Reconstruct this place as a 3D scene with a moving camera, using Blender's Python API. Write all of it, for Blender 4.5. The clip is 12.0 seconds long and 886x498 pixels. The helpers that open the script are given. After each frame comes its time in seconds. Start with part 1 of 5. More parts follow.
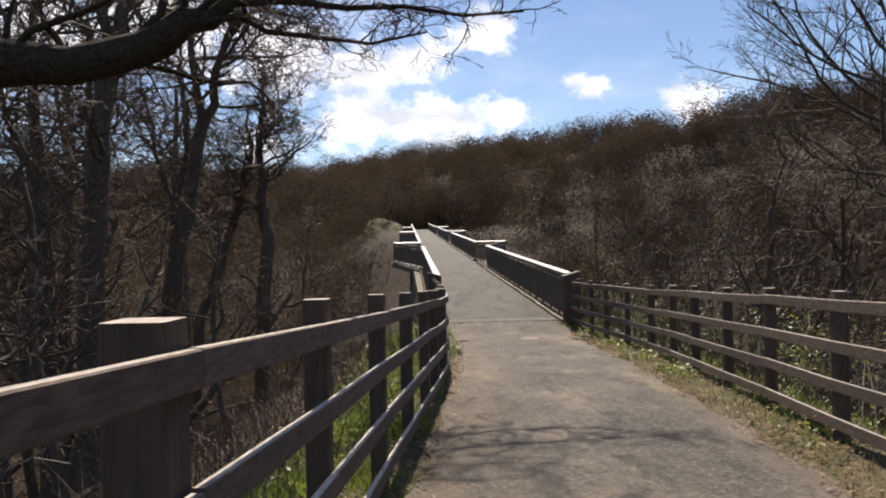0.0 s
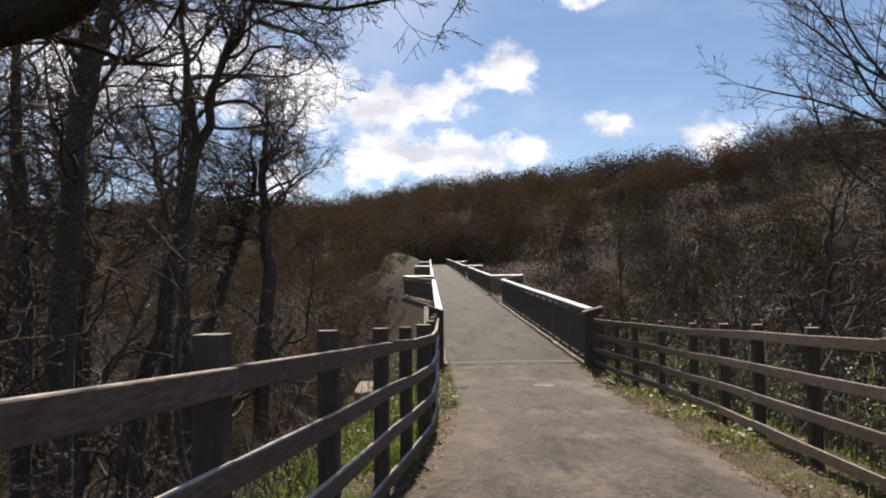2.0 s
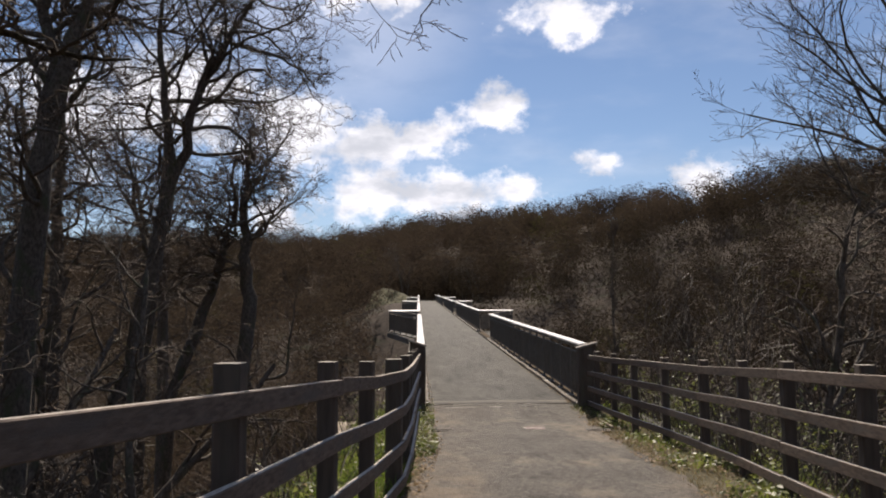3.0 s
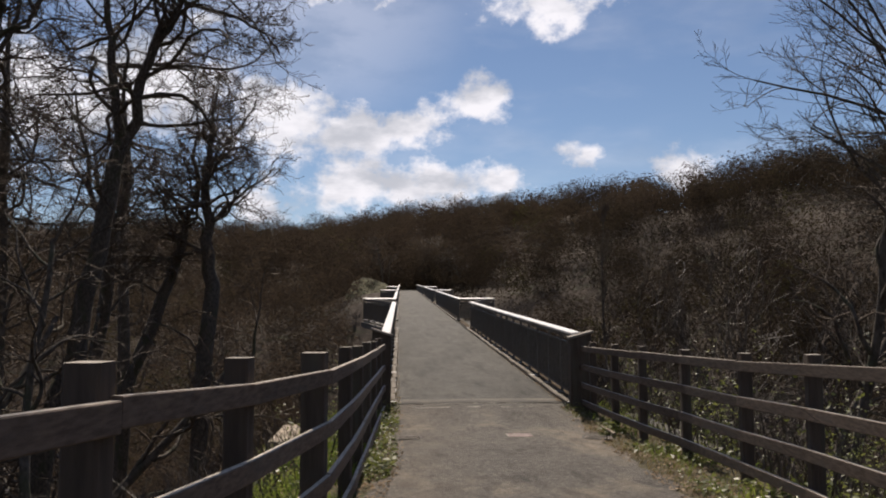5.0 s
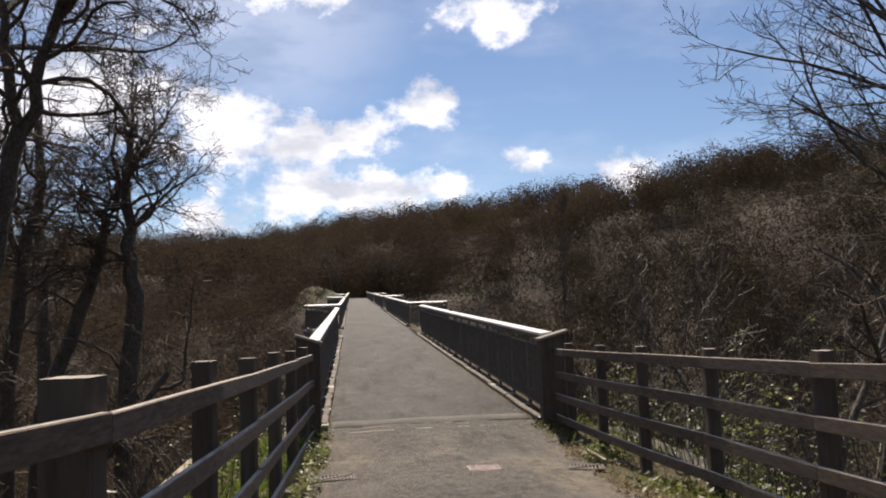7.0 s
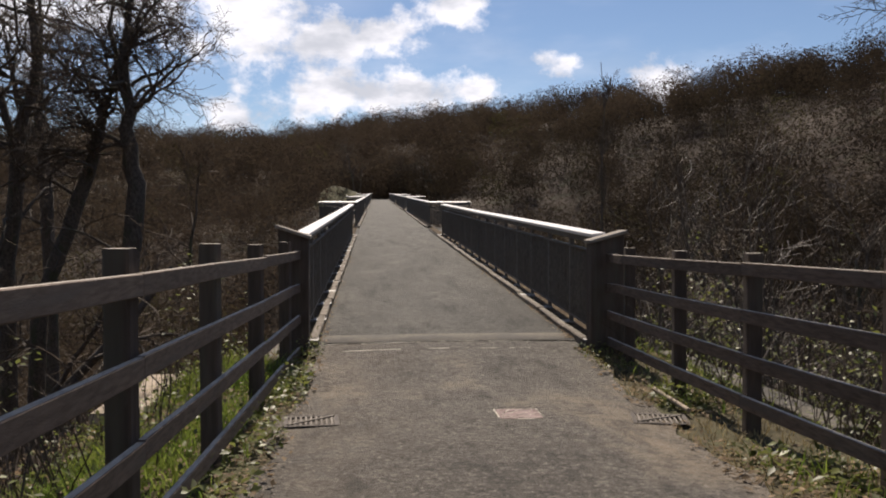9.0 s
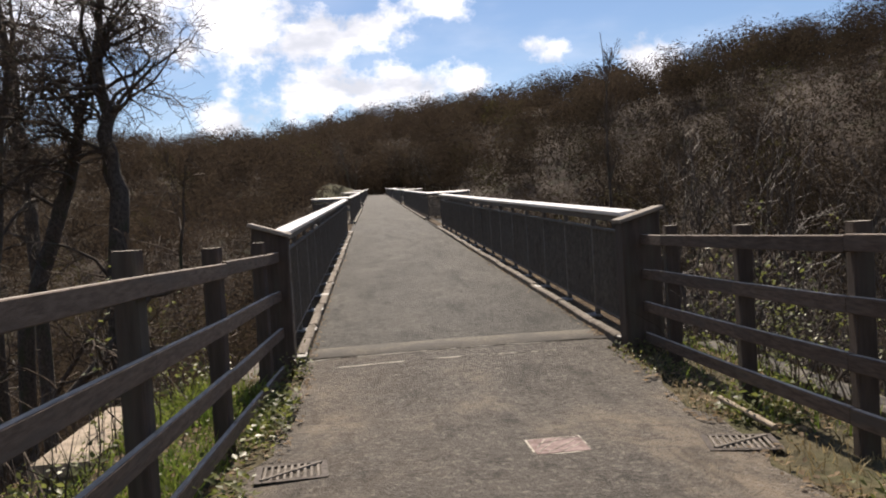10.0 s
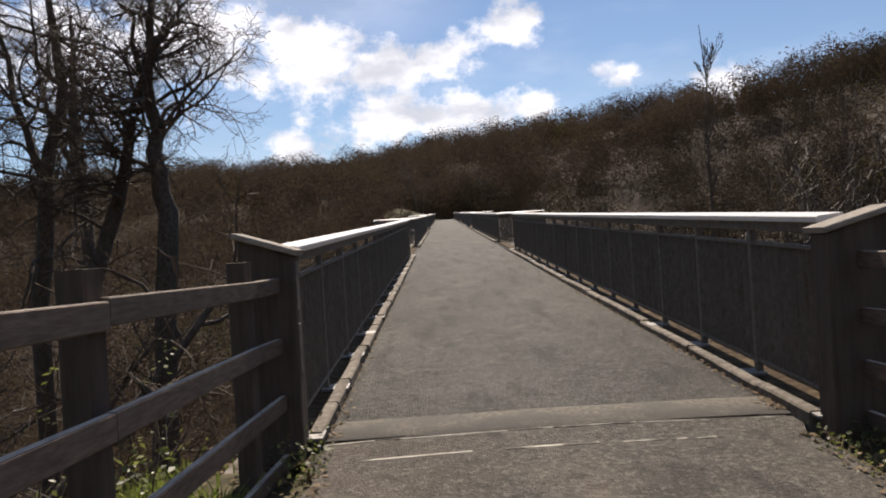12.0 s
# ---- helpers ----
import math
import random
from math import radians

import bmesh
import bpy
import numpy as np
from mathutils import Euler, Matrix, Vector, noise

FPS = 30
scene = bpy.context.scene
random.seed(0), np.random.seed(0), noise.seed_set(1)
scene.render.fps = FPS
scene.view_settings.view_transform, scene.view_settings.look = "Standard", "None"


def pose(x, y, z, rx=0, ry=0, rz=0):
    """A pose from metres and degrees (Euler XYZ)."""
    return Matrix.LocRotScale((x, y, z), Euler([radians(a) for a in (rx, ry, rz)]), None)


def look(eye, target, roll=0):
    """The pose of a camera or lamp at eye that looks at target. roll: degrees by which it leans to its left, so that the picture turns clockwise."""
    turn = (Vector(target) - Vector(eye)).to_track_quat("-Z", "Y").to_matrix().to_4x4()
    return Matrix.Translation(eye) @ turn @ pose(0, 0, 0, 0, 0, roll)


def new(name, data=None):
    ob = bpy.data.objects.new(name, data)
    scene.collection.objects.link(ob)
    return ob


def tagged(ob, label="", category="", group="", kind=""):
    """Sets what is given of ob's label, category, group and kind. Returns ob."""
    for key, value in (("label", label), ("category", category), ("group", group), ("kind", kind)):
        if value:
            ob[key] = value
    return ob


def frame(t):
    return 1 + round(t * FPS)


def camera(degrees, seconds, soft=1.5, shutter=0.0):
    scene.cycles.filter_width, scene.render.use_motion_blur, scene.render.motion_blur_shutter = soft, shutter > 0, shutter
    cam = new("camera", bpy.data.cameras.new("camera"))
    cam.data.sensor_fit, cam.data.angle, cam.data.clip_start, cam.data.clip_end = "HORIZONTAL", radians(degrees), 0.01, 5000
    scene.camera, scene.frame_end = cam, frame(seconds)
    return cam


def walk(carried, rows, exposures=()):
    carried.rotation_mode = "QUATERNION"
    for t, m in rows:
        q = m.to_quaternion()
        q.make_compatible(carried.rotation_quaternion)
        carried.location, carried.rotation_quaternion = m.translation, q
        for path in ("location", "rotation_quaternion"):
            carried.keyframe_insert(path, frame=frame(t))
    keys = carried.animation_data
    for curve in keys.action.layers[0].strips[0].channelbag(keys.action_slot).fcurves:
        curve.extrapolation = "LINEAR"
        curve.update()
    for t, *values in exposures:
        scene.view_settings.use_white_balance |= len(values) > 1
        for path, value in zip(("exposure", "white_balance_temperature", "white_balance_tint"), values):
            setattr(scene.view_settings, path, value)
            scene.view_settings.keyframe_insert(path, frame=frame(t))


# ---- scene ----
cam = camera(57.3, 12.0, soft=2.0)
METRES, EYE, TILT, LEAN, TURN = 18.1, 1.5, -1.5, 0.0, -3.0
ROWS = [
    (0.0, 0.0, 0.0, 0.0, 0.03, 1.46, 1.2),
    (0.5, 0.0078, 0.0402, -0.0002, -0.04, 2.88, 0.99),
    (1.0, 0.0142, 0.0816, -0.0025, 3.19, 3.27, 1.25),
    (1.5, 0.0191, 0.1245, -0.0045, -0.32, 3.06, 1.68),
    (2.0, 0.0253, 0.1652, -0.0044, 1.49, 4.05, 0.66),
    (2.5, 0.0278, 0.2073, -0.0063, 0.18, 5.52, 1.28),
    (3.0, 0.0322, 0.2471, -0.0077, 0.73, 6.63, 0.27),
    (5.0, 0.0451, 0.4073, -0.0097, -0.51, 5.97, 0.2),
    (5.5, 0.0453, 0.4496, -0.0104, 0.11, 5.64, 0.88),
    (6.0, 0.05, 0.4909, -0.0118, -3.73, 3.81, 1.98),
    (6.5, 0.0521, 0.5322, -0.012, 0.57, 5.07, 2.79),
    (7.0, 0.0565, 0.5739, -0.0124, -3.82, 6.41, 1.98),
    (9.0, 0.0667, 0.7362, -0.0167, -2.26, -0.29, 0.14),
    (9.5, 0.0656, 0.7791, -0.0187, -2.77, -1.9, 0.57),
    (10.0, 0.0678, 0.822, -0.0176, -2.29, -0.84, 3.51),
    (10.5, 0.0709, 0.8636, -0.0183, -3.87, 1.34, 1.81),
    (11.0, 0.0704, 0.9082, -0.0177, 0.62, 2.5, 0.6),
    (11.5, 0.0703, 0.9492, -0.0185, -2.65, 2.15, 2.82),
    (12.0, 0.066, 0.9942, -0.02, 2.54, 1.26, 3.42),
]
# seconds, stops, kelvin, tint
EXPOSURES = [(t, e, 6600, 15) for t, e in ((0.0, 0.74), (1.0, 0.62), (1.5, 0.57), (2.5, 0.53), (3.0, 0.42), (4.8, 0.18), (5.5, 0.08), (6.2, 0.25), (7.0, 0.52), (9.0, 0.36), (9.5, 0.58), (10.0, 0.62), (10.5, 0.47), (12.0, 0.5))]
walk(cam, [(t, pose(0, 0, EYE, TILT, LEAN, TURN) @ pose(METRES * x, METRES * y, METRES * z, 90 + pitch, roll, yaw)) for t, x, y, z, yaw, pitch, roll in ROWS], EXPOSURES)

# ---- world, sun, exposure ----
SUN_AZ, SUN_EL = 1.5, 47.0      # degrees: to the right of +y, above the horizon
world = bpy.data.worlds.new("sky_world")
scene.world = world
world.use_nodes = True


class Nodes:
    """Short hand for building node trees."""

    def __init__(self, tree):
        self.tree = tree

    def add(self, kind, **props):
        n = self.tree.nodes.new(kind)
        for k, v in props.items():
            setattr(n, k, v)
        return n

    def wire(self, a, b):
        self.tree.links.new(a, b)

    def put(self, socket, v):
        if isinstance(v, bpy.types.NodeSocket):
            self.wire(v, socket)
        else:
            socket.default_value = v

    def math(self, op, a, b=0.0, clamp=False):
        n = self.add("ShaderNodeMath", operation=op, use_clamp=clamp)
        self.put(n.inputs[0], a)
        self.put(n.inputs[1], b)
        return n.outputs[0]

    def mix(self, fac, a, b):
        n = self.add("ShaderNodeMix", data_type="RGBA")
        self.put(n.inputs["Factor"], fac)
        self.put(n.inputs[6], a)
        self.put(n.inputs[7], b)
        return n.outputs[2]

    def noise(self, vec, scale, detail=4.0, rough=0.55):
        n = self.add("ShaderNodeTexNoise")
        if vec is not None:
            self.wire(vec, n.inputs["Vector"])
        n.inputs["Scale"].default_value = scale
        n.inputs["Detail"].default_value = detail
        n.inputs["Roughness"].default_value = rough
        return n.outputs["Fac"]

    def ramp(self, fac, lo, hi, to_lo=0.0, to_hi=1.0, smooth=True):
        n = self.add("ShaderNodeMapRange", interpolation_type="SMOOTHSTEP" if smooth else "LINEAR")
        self.put(n.inputs["Value"], fac)
        for k, v in (("From Min", lo), ("From Max", hi), ("To Min", to_lo), ("To Max", to_hi)):
            n.inputs[k].default_value = v
        return n.outputs["Result"]

    def scaled(self, vec, s):
        n = self.add("ShaderNodeVectorMath", operation="MULTIPLY")
        self.wire(vec, n.inputs[0])
        n.inputs[1].default_value = s
        return n.outputs["Vector"]


def build_sky():
    t = world.node_tree
    t.nodes.clear()
    n = Nodes(t)
    out = n.add("ShaderNodeOutputWorld")
    sky = n.add("ShaderNodeTexSky", sky_type="NISHITA", sun_disc=False)
    sky.sun_elevation, sky.sun_rotation = radians(SUN_EL), radians(SUN_AZ)
    sky.altitude, sky.air_density, sky.dust_density, sky.ozone_density = 600, 1.0, 0.15, 3.0
    co = n.add("ShaderNodeTexCoord").outputs["Generated"]
    sep = n.add("ShaderNodeSeparateXYZ")
    n.wire(co, sep.inputs[0])
    az = n.math("MULTIPLY", n.math("ARCTAN2", sep.outputs["X"], sep.outputs["Y"]), 57.2958)
    el = n.math("MULTIPLY", n.math("ARCSINE", sep.outputs["Z"]), 57.2958)
    # cumulus: where each heap stands (azimuth, elevation, half width, half height in degrees)
    heaps = [(-7.8, 13.4, 5.6, 3.3), (-3.0, 12.3, 4.6, 2.3), (1.4, 12.9, 3.3, 1.5), (6.2, 14.8, 2.3, 1.3),
             (-3.2, 9.5, 5.0, 2.6), (2.6, 8.9, 5.4, 1.8), (7.4, 9.3, 2.0, 1.0), (-9.4, 7.5, 2.2, 1.1),
             (13.4, 10.8, 1.7, 1.0), (20.2, 9.2, 2.6, 1.3), (10.8, 20.9, 3.4, 1.9), (-15.5, 14.8, 5.6, 3.8),
             (-13.5, 19.6, 2.0, 0.8), (-23.0, 13.0, 5.0, 4.5), (-2.0, 22.5, 5.0, 1.2)]
    near = None
    for a0, e0, wa, we in heaps:
        da = n.math("DIVIDE", n.math("SUBTRACT", az, a0), wa)
        de = n.math("DIVIDE", n.math("SUBTRACT", el, e0), we)
        r = n.math("SQRT", n.math("ADD", n.math("MULTIPLY", da, da), n.math("MULTIPLY", de, de)))
        near = r if near is None else n.math("MINIMUM", near, r)
    heap = n.math("SUBTRACT", 1.0, near)
    puff = n.noise(n.scaled(co, (1.0, 1.0, 1.5)), 16.0, 8.0, 0.62)
    fine = n.noise(co, 34.0, 6.0, 0.65)
    wob = n.math("ADD", n.math("MULTIPLY", n.math("SUBTRACT", puff, 0.5), 3.2), n.math("MULTIPLY", n.math("SUBTRACT", fine, 0.5), 1.8))
    body = n.math("ADD", n.math("MAXIMUM", heap, -1.0), wob)
    placed = n.ramp(body, -0.28, 0.72)
    # the rest of the sky has scattered fair-weather cloud too
    wide = n.noise(n.scaled(co, (1.0, 1.0, 2.0)), 3.2, 6.0, 0.6)
    rest = n.math("MULTIPLY", n.ramp(wide, 0.56, 0.66), n.ramp(n.math("ABSOLUTE", az), 32.0, 55.0))
    haze = n.math("MULTIPLY", n.ramp(n.noise(n.scaled(co, (1.0, 1.0, 3.0)), 4.0, 5.0), 0.4, 0.8), 0.28)
    # thin high veil of cloud over the wood
    va, ve = n.math("DIVIDE", n.math("ADD", az, 9.0), 17.0), n.math("DIVIDE", n.math("SUBTRACT", el, 25.0), 14.0)
    veil = n.ramp(n.math("ADD", n.math("MULTIPLY", va, va), n.math("MULTIPLY", ve, ve)), 0.1, 1.1, 0.3, 0.0)
    haze = n.math("MAXIMUM", haze, veil)
    mask = n.math("MAXIMUM", n.math("MAXIMUM", placed, rest), haze)
    shade = n.ramp(n.noise(n.scaled(co, (1.0, 1.0, 2.4)), 9.0, 5.0), 0.34, 0.6, 0.15, 1.0)
    cloud = n.mix(shade, (CLOUD * 0.5, CLOUD * 0.54, CLOUD * 0.6, 1.0), (CLOUD * 0.99, CLOUD, CLOUD * 1.04, 1.0))
    both = n.mix(mask, sky.outputs[0], cloud)
    bg = n.add("ShaderNodeBackground")
    bg.inputs["Strength"].default_value = SKY
    n.wire(both, bg.inputs["Color"])
    n.wire(bg.outputs[0], out.inputs["Surface"])


SKY, CLOUD = 0.066, 13.0
build_sky()
sun = new("sun", bpy.data.lights.new("sun", "SUN"))
sun.data.energy, sun.data.angle, sun.data.color = 5.0, radians(0.6), (1.0, 0.9, 0.76)
sa, se = radians(SUN_AZ), radians(SUN_EL)
to_sun = Vector((math.sin(sa) * math.cos(se), math.cos(sa) * math.cos(se), math.sin(se)))
sun.matrix_world = look(to_sun * 60, (0, 0, 0))


# ---- materials ----
def material(name, dark, light, scale=8.0, rough=0.8, bump=0.3, bump_scale=None, stretch=(1, 1, 1), metal=0.0,
             tint=None, tint_scale=0.6, tint_lo=0.5, tint_hi=0.7, vary=0.0, through_light=0.0, bump_dist=0.01, spec=0.3):
    """Two-scale procedural surface: fine grain between dark and light, large patches towards tint, piece-by-piece variation."""
    m = bpy.data.materials.new(name)
    m.use_nodes = True
    t = m.node_tree
    t.nodes.clear()
    n = Nodes(t)
    out = n.add("ShaderNodeOutputMaterial")
    b = n.add("ShaderNodeBsdfPrincipled")
    co = n.add("ShaderNodeTexCoord").outputs["Object"]
    info = n.add("ShaderNodeObjectInfo").outputs["Random"]
    isle = n.add("ShaderNodeNewGeometry").outputs["Random Per Island"]
    shift = n.add("ShaderNodeVectorMath", operation="ADD")
    n.wire(n.scaled(co, stretch), shift.inputs[0])
    n.wire(n.math("MULTIPLY", info, 13.0), shift.inputs[1])
    v = shift.outputs["Vector"]
    grain = n.noise(v, scale, 6.0, 0.62)
    col = n.mix(n.ramp(grain, 0.3, 0.7), (*dark, 1), (*light, 1))
    if tint:
        col = n.mix(n.ramp(n.noise(v, tint_scale, 4.0), tint_lo, tint_hi), col, (*tint, 1))
    if vary:
        k = n.math("ADD", 1.0 - vary, n.math("MULTIPLY", n.math("FRACT", n.math("ADD", info, isle)), 2 * vary))
        hsv = n.add("ShaderNodeHueSaturation")
        n.wire(col, hsv.inputs["Color"])
        n.wire(k, hsv.inputs["Value"])
        col = hsv.outputs["Color"]
    n.wire(col, b.inputs["Base Color"])
    n.put(b.inputs["Roughness"], n.ramp(grain, 0.2, 0.8, min(1, rough + 0.08), max(0.05, rough - 0.1)))
    b.inputs["Metallic"].default_value = metal
    b.inputs["Specular IOR Level"].default_value = spec
    if bump:
        bm_ = n.add("ShaderNodeBump")
        bm_.inputs["Strength"].default_value = bump
        bm_.inputs["Distance"].default_value = bump_dist
        n.wire(n.noise(v, bump_scale or scale * 3, 5.0, 0.6), bm_.inputs["Height"])
        n.wire(bm_.outputs[0], b.inputs["Normal"])
    if through_light:
        tr = n.add("ShaderNodeBsdfTranslucent")
        n.wire(col, tr.inputs["Color"])
        mx = n.add("ShaderNodeMixShader")
        mx.inputs[0].default_value = through_light
        n.wire(b.outputs[0], mx.inputs[1])
        n.wire(tr.outputs[0], mx.inputs[2])
        n.wire(mx.outputs[0], out.inputs["Surface"])
    else:
        n.wire(b.outputs[0], out.inputs["Surface"])
    return m


def asphalt_material(name, dark, light, dirt, speck, edge=None):
    m = bpy.data.materials.new(name)
    m.use_nodes = True
    t = m.node_tree
    t.nodes.clear()
    n = Nodes(t)
    out = n.add("ShaderNodeOutputMaterial")
    b = n.add("ShaderNodeBsdfPrincipled")
    co = n.add("ShaderNodeTexCoord").outputs["Object"]
    chips = n.add("ShaderNodeTexVoronoi")
    chips.inputs["Scale"].default_value = 42.0
    n.wire(co, chips.inputs["Vector"])
    grit = n.noise(co, 90.0, 4.0, 0.7)
    patch = n.noise(n.scaled(co, (1.0, 0.45, 1.0)), 0.9, 6.0, 0.6)
    col = n.mix(n.ramp(n.math("ADD", n.math("MULTIPLY", grit, 0.6), n.math("MULTIPLY", patch, 0.4)), 0.35, 0.65), (*dark, 1), (*light, 1))
    col = n.mix(n.math("MULTIPLY", n.ramp(patch, 0.5, 0.72), 0.75), col, (*dirt, 1))
    blot = n.noise(co, 7.0, 5.0, 0.7)
    col = n.mix(n.ramp(blot, 0.42, 0.68, 0.0, 0.55), col, (*[c * 0.5 for c in dark], 1))
    clod = n.noise(co, 21.0, 4.0, 0.7)
    col = n.mix(n.ramp(clod, 0.48, 0.7, 0.0, 0.8), col, (*[c * 1.5 for c in light], 1))
    stain = n.ramp(n.noise(n.scaled(co, (2.4, 0.6, 1.0)), 1.3, 6.0, 0.65), 0.5, 0.68, 0.0, 0.62)
    col = n.mix(stain, col, (*[c * 0.55 for c in dark], 1))
    if edge:
        sp = n.add("ShaderNodeSeparateXYZ")
        n.wire(co, sp.inputs[0])
        left = n.math("SUBTRACT", sp.outputs["X"], n.math("ADD", n.math("MULTIPLY", sp.outputs["Y"], 0.095), -0.5))
        right = n.math("SUBTRACT", n.math("ADD", n.math("MULTIPLY", sp.outputs["Y"], 0.13), 2.25), sp.outputs["X"])
        mud = n.math("MULTIPLY", n.math("MAXIMUM", n.ramp(left, 0.1, 1.25, 1.0, 0.0), n.ramp(right, 0.0, 0.5, 0.7, 0.0)), n.ramp(n.noise(co, 2.4, 6.0, 0.65), 0.3, 0.6))
        col = n.mix(n.math("MULTIPLY", mud, n.ramp(sp.outputs["Y"], 12.0, 18.0, 0.65, 0.2)), col, (*edge, 1))
    pits = n.add("ShaderNodeTexVoronoi")
    pits.inputs["Scale"].default_value = 27.0
    n.wire(co, pits.inputs["Vector"])
    hole = n.math("MULTIPLY", n.ramp(pits.outputs["Distance"], 0.1, 0.3, 1.0, 0.0), n.ramp(n.noise(co, 11.0, 3.0), 0.41, 0.55))
    col = n.mix(n.math("MULTIPLY", hole, 0.9), col, (*[c * 0.4 for c in dark], 1))
    white = n.ramp(n.math("MULTIPLY", chips.outputs["Distance"], 1.0), 0.0, 0.2, speck, 0.0)
    col = n.mix(n.math("MULTIPLY", white, n.ramp(n.noise(co, 23.0, 2.0), 0.44, 0.56)), col, (0.42, 0.4, 0.36, 1))
    n.wire(col, b.inputs["Base Color"])
    b.inputs["Roughness"].default_value = 0.86
    b.inputs["Specular IOR Level"].default_value = 0.3
    bp = n.add("ShaderNodeBump")
    bp.inputs["Strength"].default_value = 1.0
    bp.inputs["Distance"].default_value = 0.016
    n.wire(n.math("ADD", n.math("ADD", grit, clod), n.math("MULTIPLY", chips.outputs["Distance"], 0.8)), bp.inputs["Height"])
    n.wire(bp.outputs[0], b.inputs["Normal"])
    n.wire(b.outputs[0], out.inputs["Surface"])
    return m


M_PATH = asphalt_material("path_asphalt", (0.045, 0.04, 0.033), (0.15, 0.134, 0.111), (0.235, 0.185, 0.128), 1.0, (0.165, 0.125, 0.085))
M_DECK = asphalt_material("deck_asphalt", (0.043, 0.041, 0.035), (0.1, 0.095, 0.082), (0.11, 0.102, 0.085), 0.8)
M_WOOD = material("weathered_timber", (0.085, 0.061, 0.046), (0.165, 0.12, 0.09), 9.0, 0.82, 0.3, 40.0, (6, 0.8, 6), tint=(0.105, 0.085, 0.07), tint_scale=1.6, vary=0.16)
M_POST = material("dark_post_timber", (0.062, 0.047, 0.037), (0.095, 0.071, 0.055), 5.0, 0.85, 0.25, 40.0, (5, 5, 0.5), tint=(0.09, 0.08, 0.06), tint_scale=1.4, vary=0.15)
# paler timber for fence tops, with sunlight painted into the colour
M_SUNLIT_TOP = material("sunlit_top_timber", (0.3, 0.268, 0.228), (0.52, 0.47, 0.405), 9.0, 0.9, 0.4, 40.0, (6, 0.8, 6), vary=0.12, spec=0.12)
M_CAP = material("sun_bleached_cap_board", (0.2, 0.175, 0.145), (0.34, 0.3, 0.25), 8.0, 0.85, 0.3, 40.0, (0.8, 6, 6), vary=0.1, spec=0.2)
M_STEEL = material("grey_painted_steel", (0.11, 0.096, 0.078), (0.17, 0.15, 0.124), 14.0, 0.7, 0.15, 60.0, vary=0.08, tint=(0.1, 0.08, 0.06), tint_scale=3.0, tint_lo=0.58)
# near-white base colour holds the sun's glare off the handrails
M_RAIL = material("glare_white_handrail_timber", (0.62, 0.59, 0.55), (0.8, 0.77, 0.72), 10.0, 0.34, 0.2, 50.0, (8, 0.6, 8), vary=0.08, spec=0.5)
M_GALV = material("galvanised_plate", (0.16, 0.155, 0.145), (0.34, 0.33, 0.31), 20.0, 0.6, 0.2, metal=0.15, vary=0.2)
M_KERB = material("kerb_concrete", (0.1, 0.085, 0.066), (0.235, 0.203, 0.163), 14.0, 0.9, 0.5, 70.0, tint=(0.15, 0.13, 0.1), tint_scale=3.0, vary=0.16)
M_JOINT = material("pale_joint_mortar", (0.066, 0.06, 0.049), (0.145, 0.128, 0.098), 26.0, 0.9, 0.5, 80.0, tint=(0.072, 0.066, 0.056), tint_scale=1.9, tint_lo=0.4, tint_hi=0.6)
M_GRIME = material("gritty_dirt", (0.03, 0.02, 0.011), (0.085, 0.058, 0.031), 12.0, 0.95, 0.8, 40.0, tint=(0.13, 0.095, 0.05), tint_scale=4.0, spec=0.1)
M_COVER = material("pinkish_concrete", (0.15, 0.105, 0.095), (0.31, 0.235, 0.215), 16.0, 0.9, 0.6, 60.0, tint=(0.12, 0.095, 0.085), tint_scale=7.0)
M_STRIP = material("worn_mortar", (0.26, 0.235, 0.195), (0.56, 0.52, 0.43), 9.0, 0.9, 0.5, 60.0, tint=(0.1, 0.09, 0.075), tint_scale=5.0, tint_lo=0.45, tint_hi=0.6)
M_STONE = material("abutment_stone", (0.085, 0.074, 0.06), (0.19, 0.165, 0.135), 5.0, 0.9, 0.6, 20.0, tint=(0.1, 0.1, 0.07), tint_scale=1.0, vary=0.12, bump_dist=0.02)
M_COPING = material("coping_stone", (0.24, 0.195, 0.145), (0.38, 0.315, 0.235), 7.0, 0.9, 0.4, 30.0, tint=(0.2, 0.17, 0.12), tint_scale=2.0, vary=0.1)
M_GRATE = material("dusty_iron", (0.1, 0.088, 0.072), (0.24, 0.21, 0.175), 30.0, 0.85, 0.4, vary=0.15)
M_IRON = material("rusty_iron", (0.03, 0.025, 0.021), (0.08, 0.064, 0.052), 30.0, 0.75, 0.3, metal=0.2)
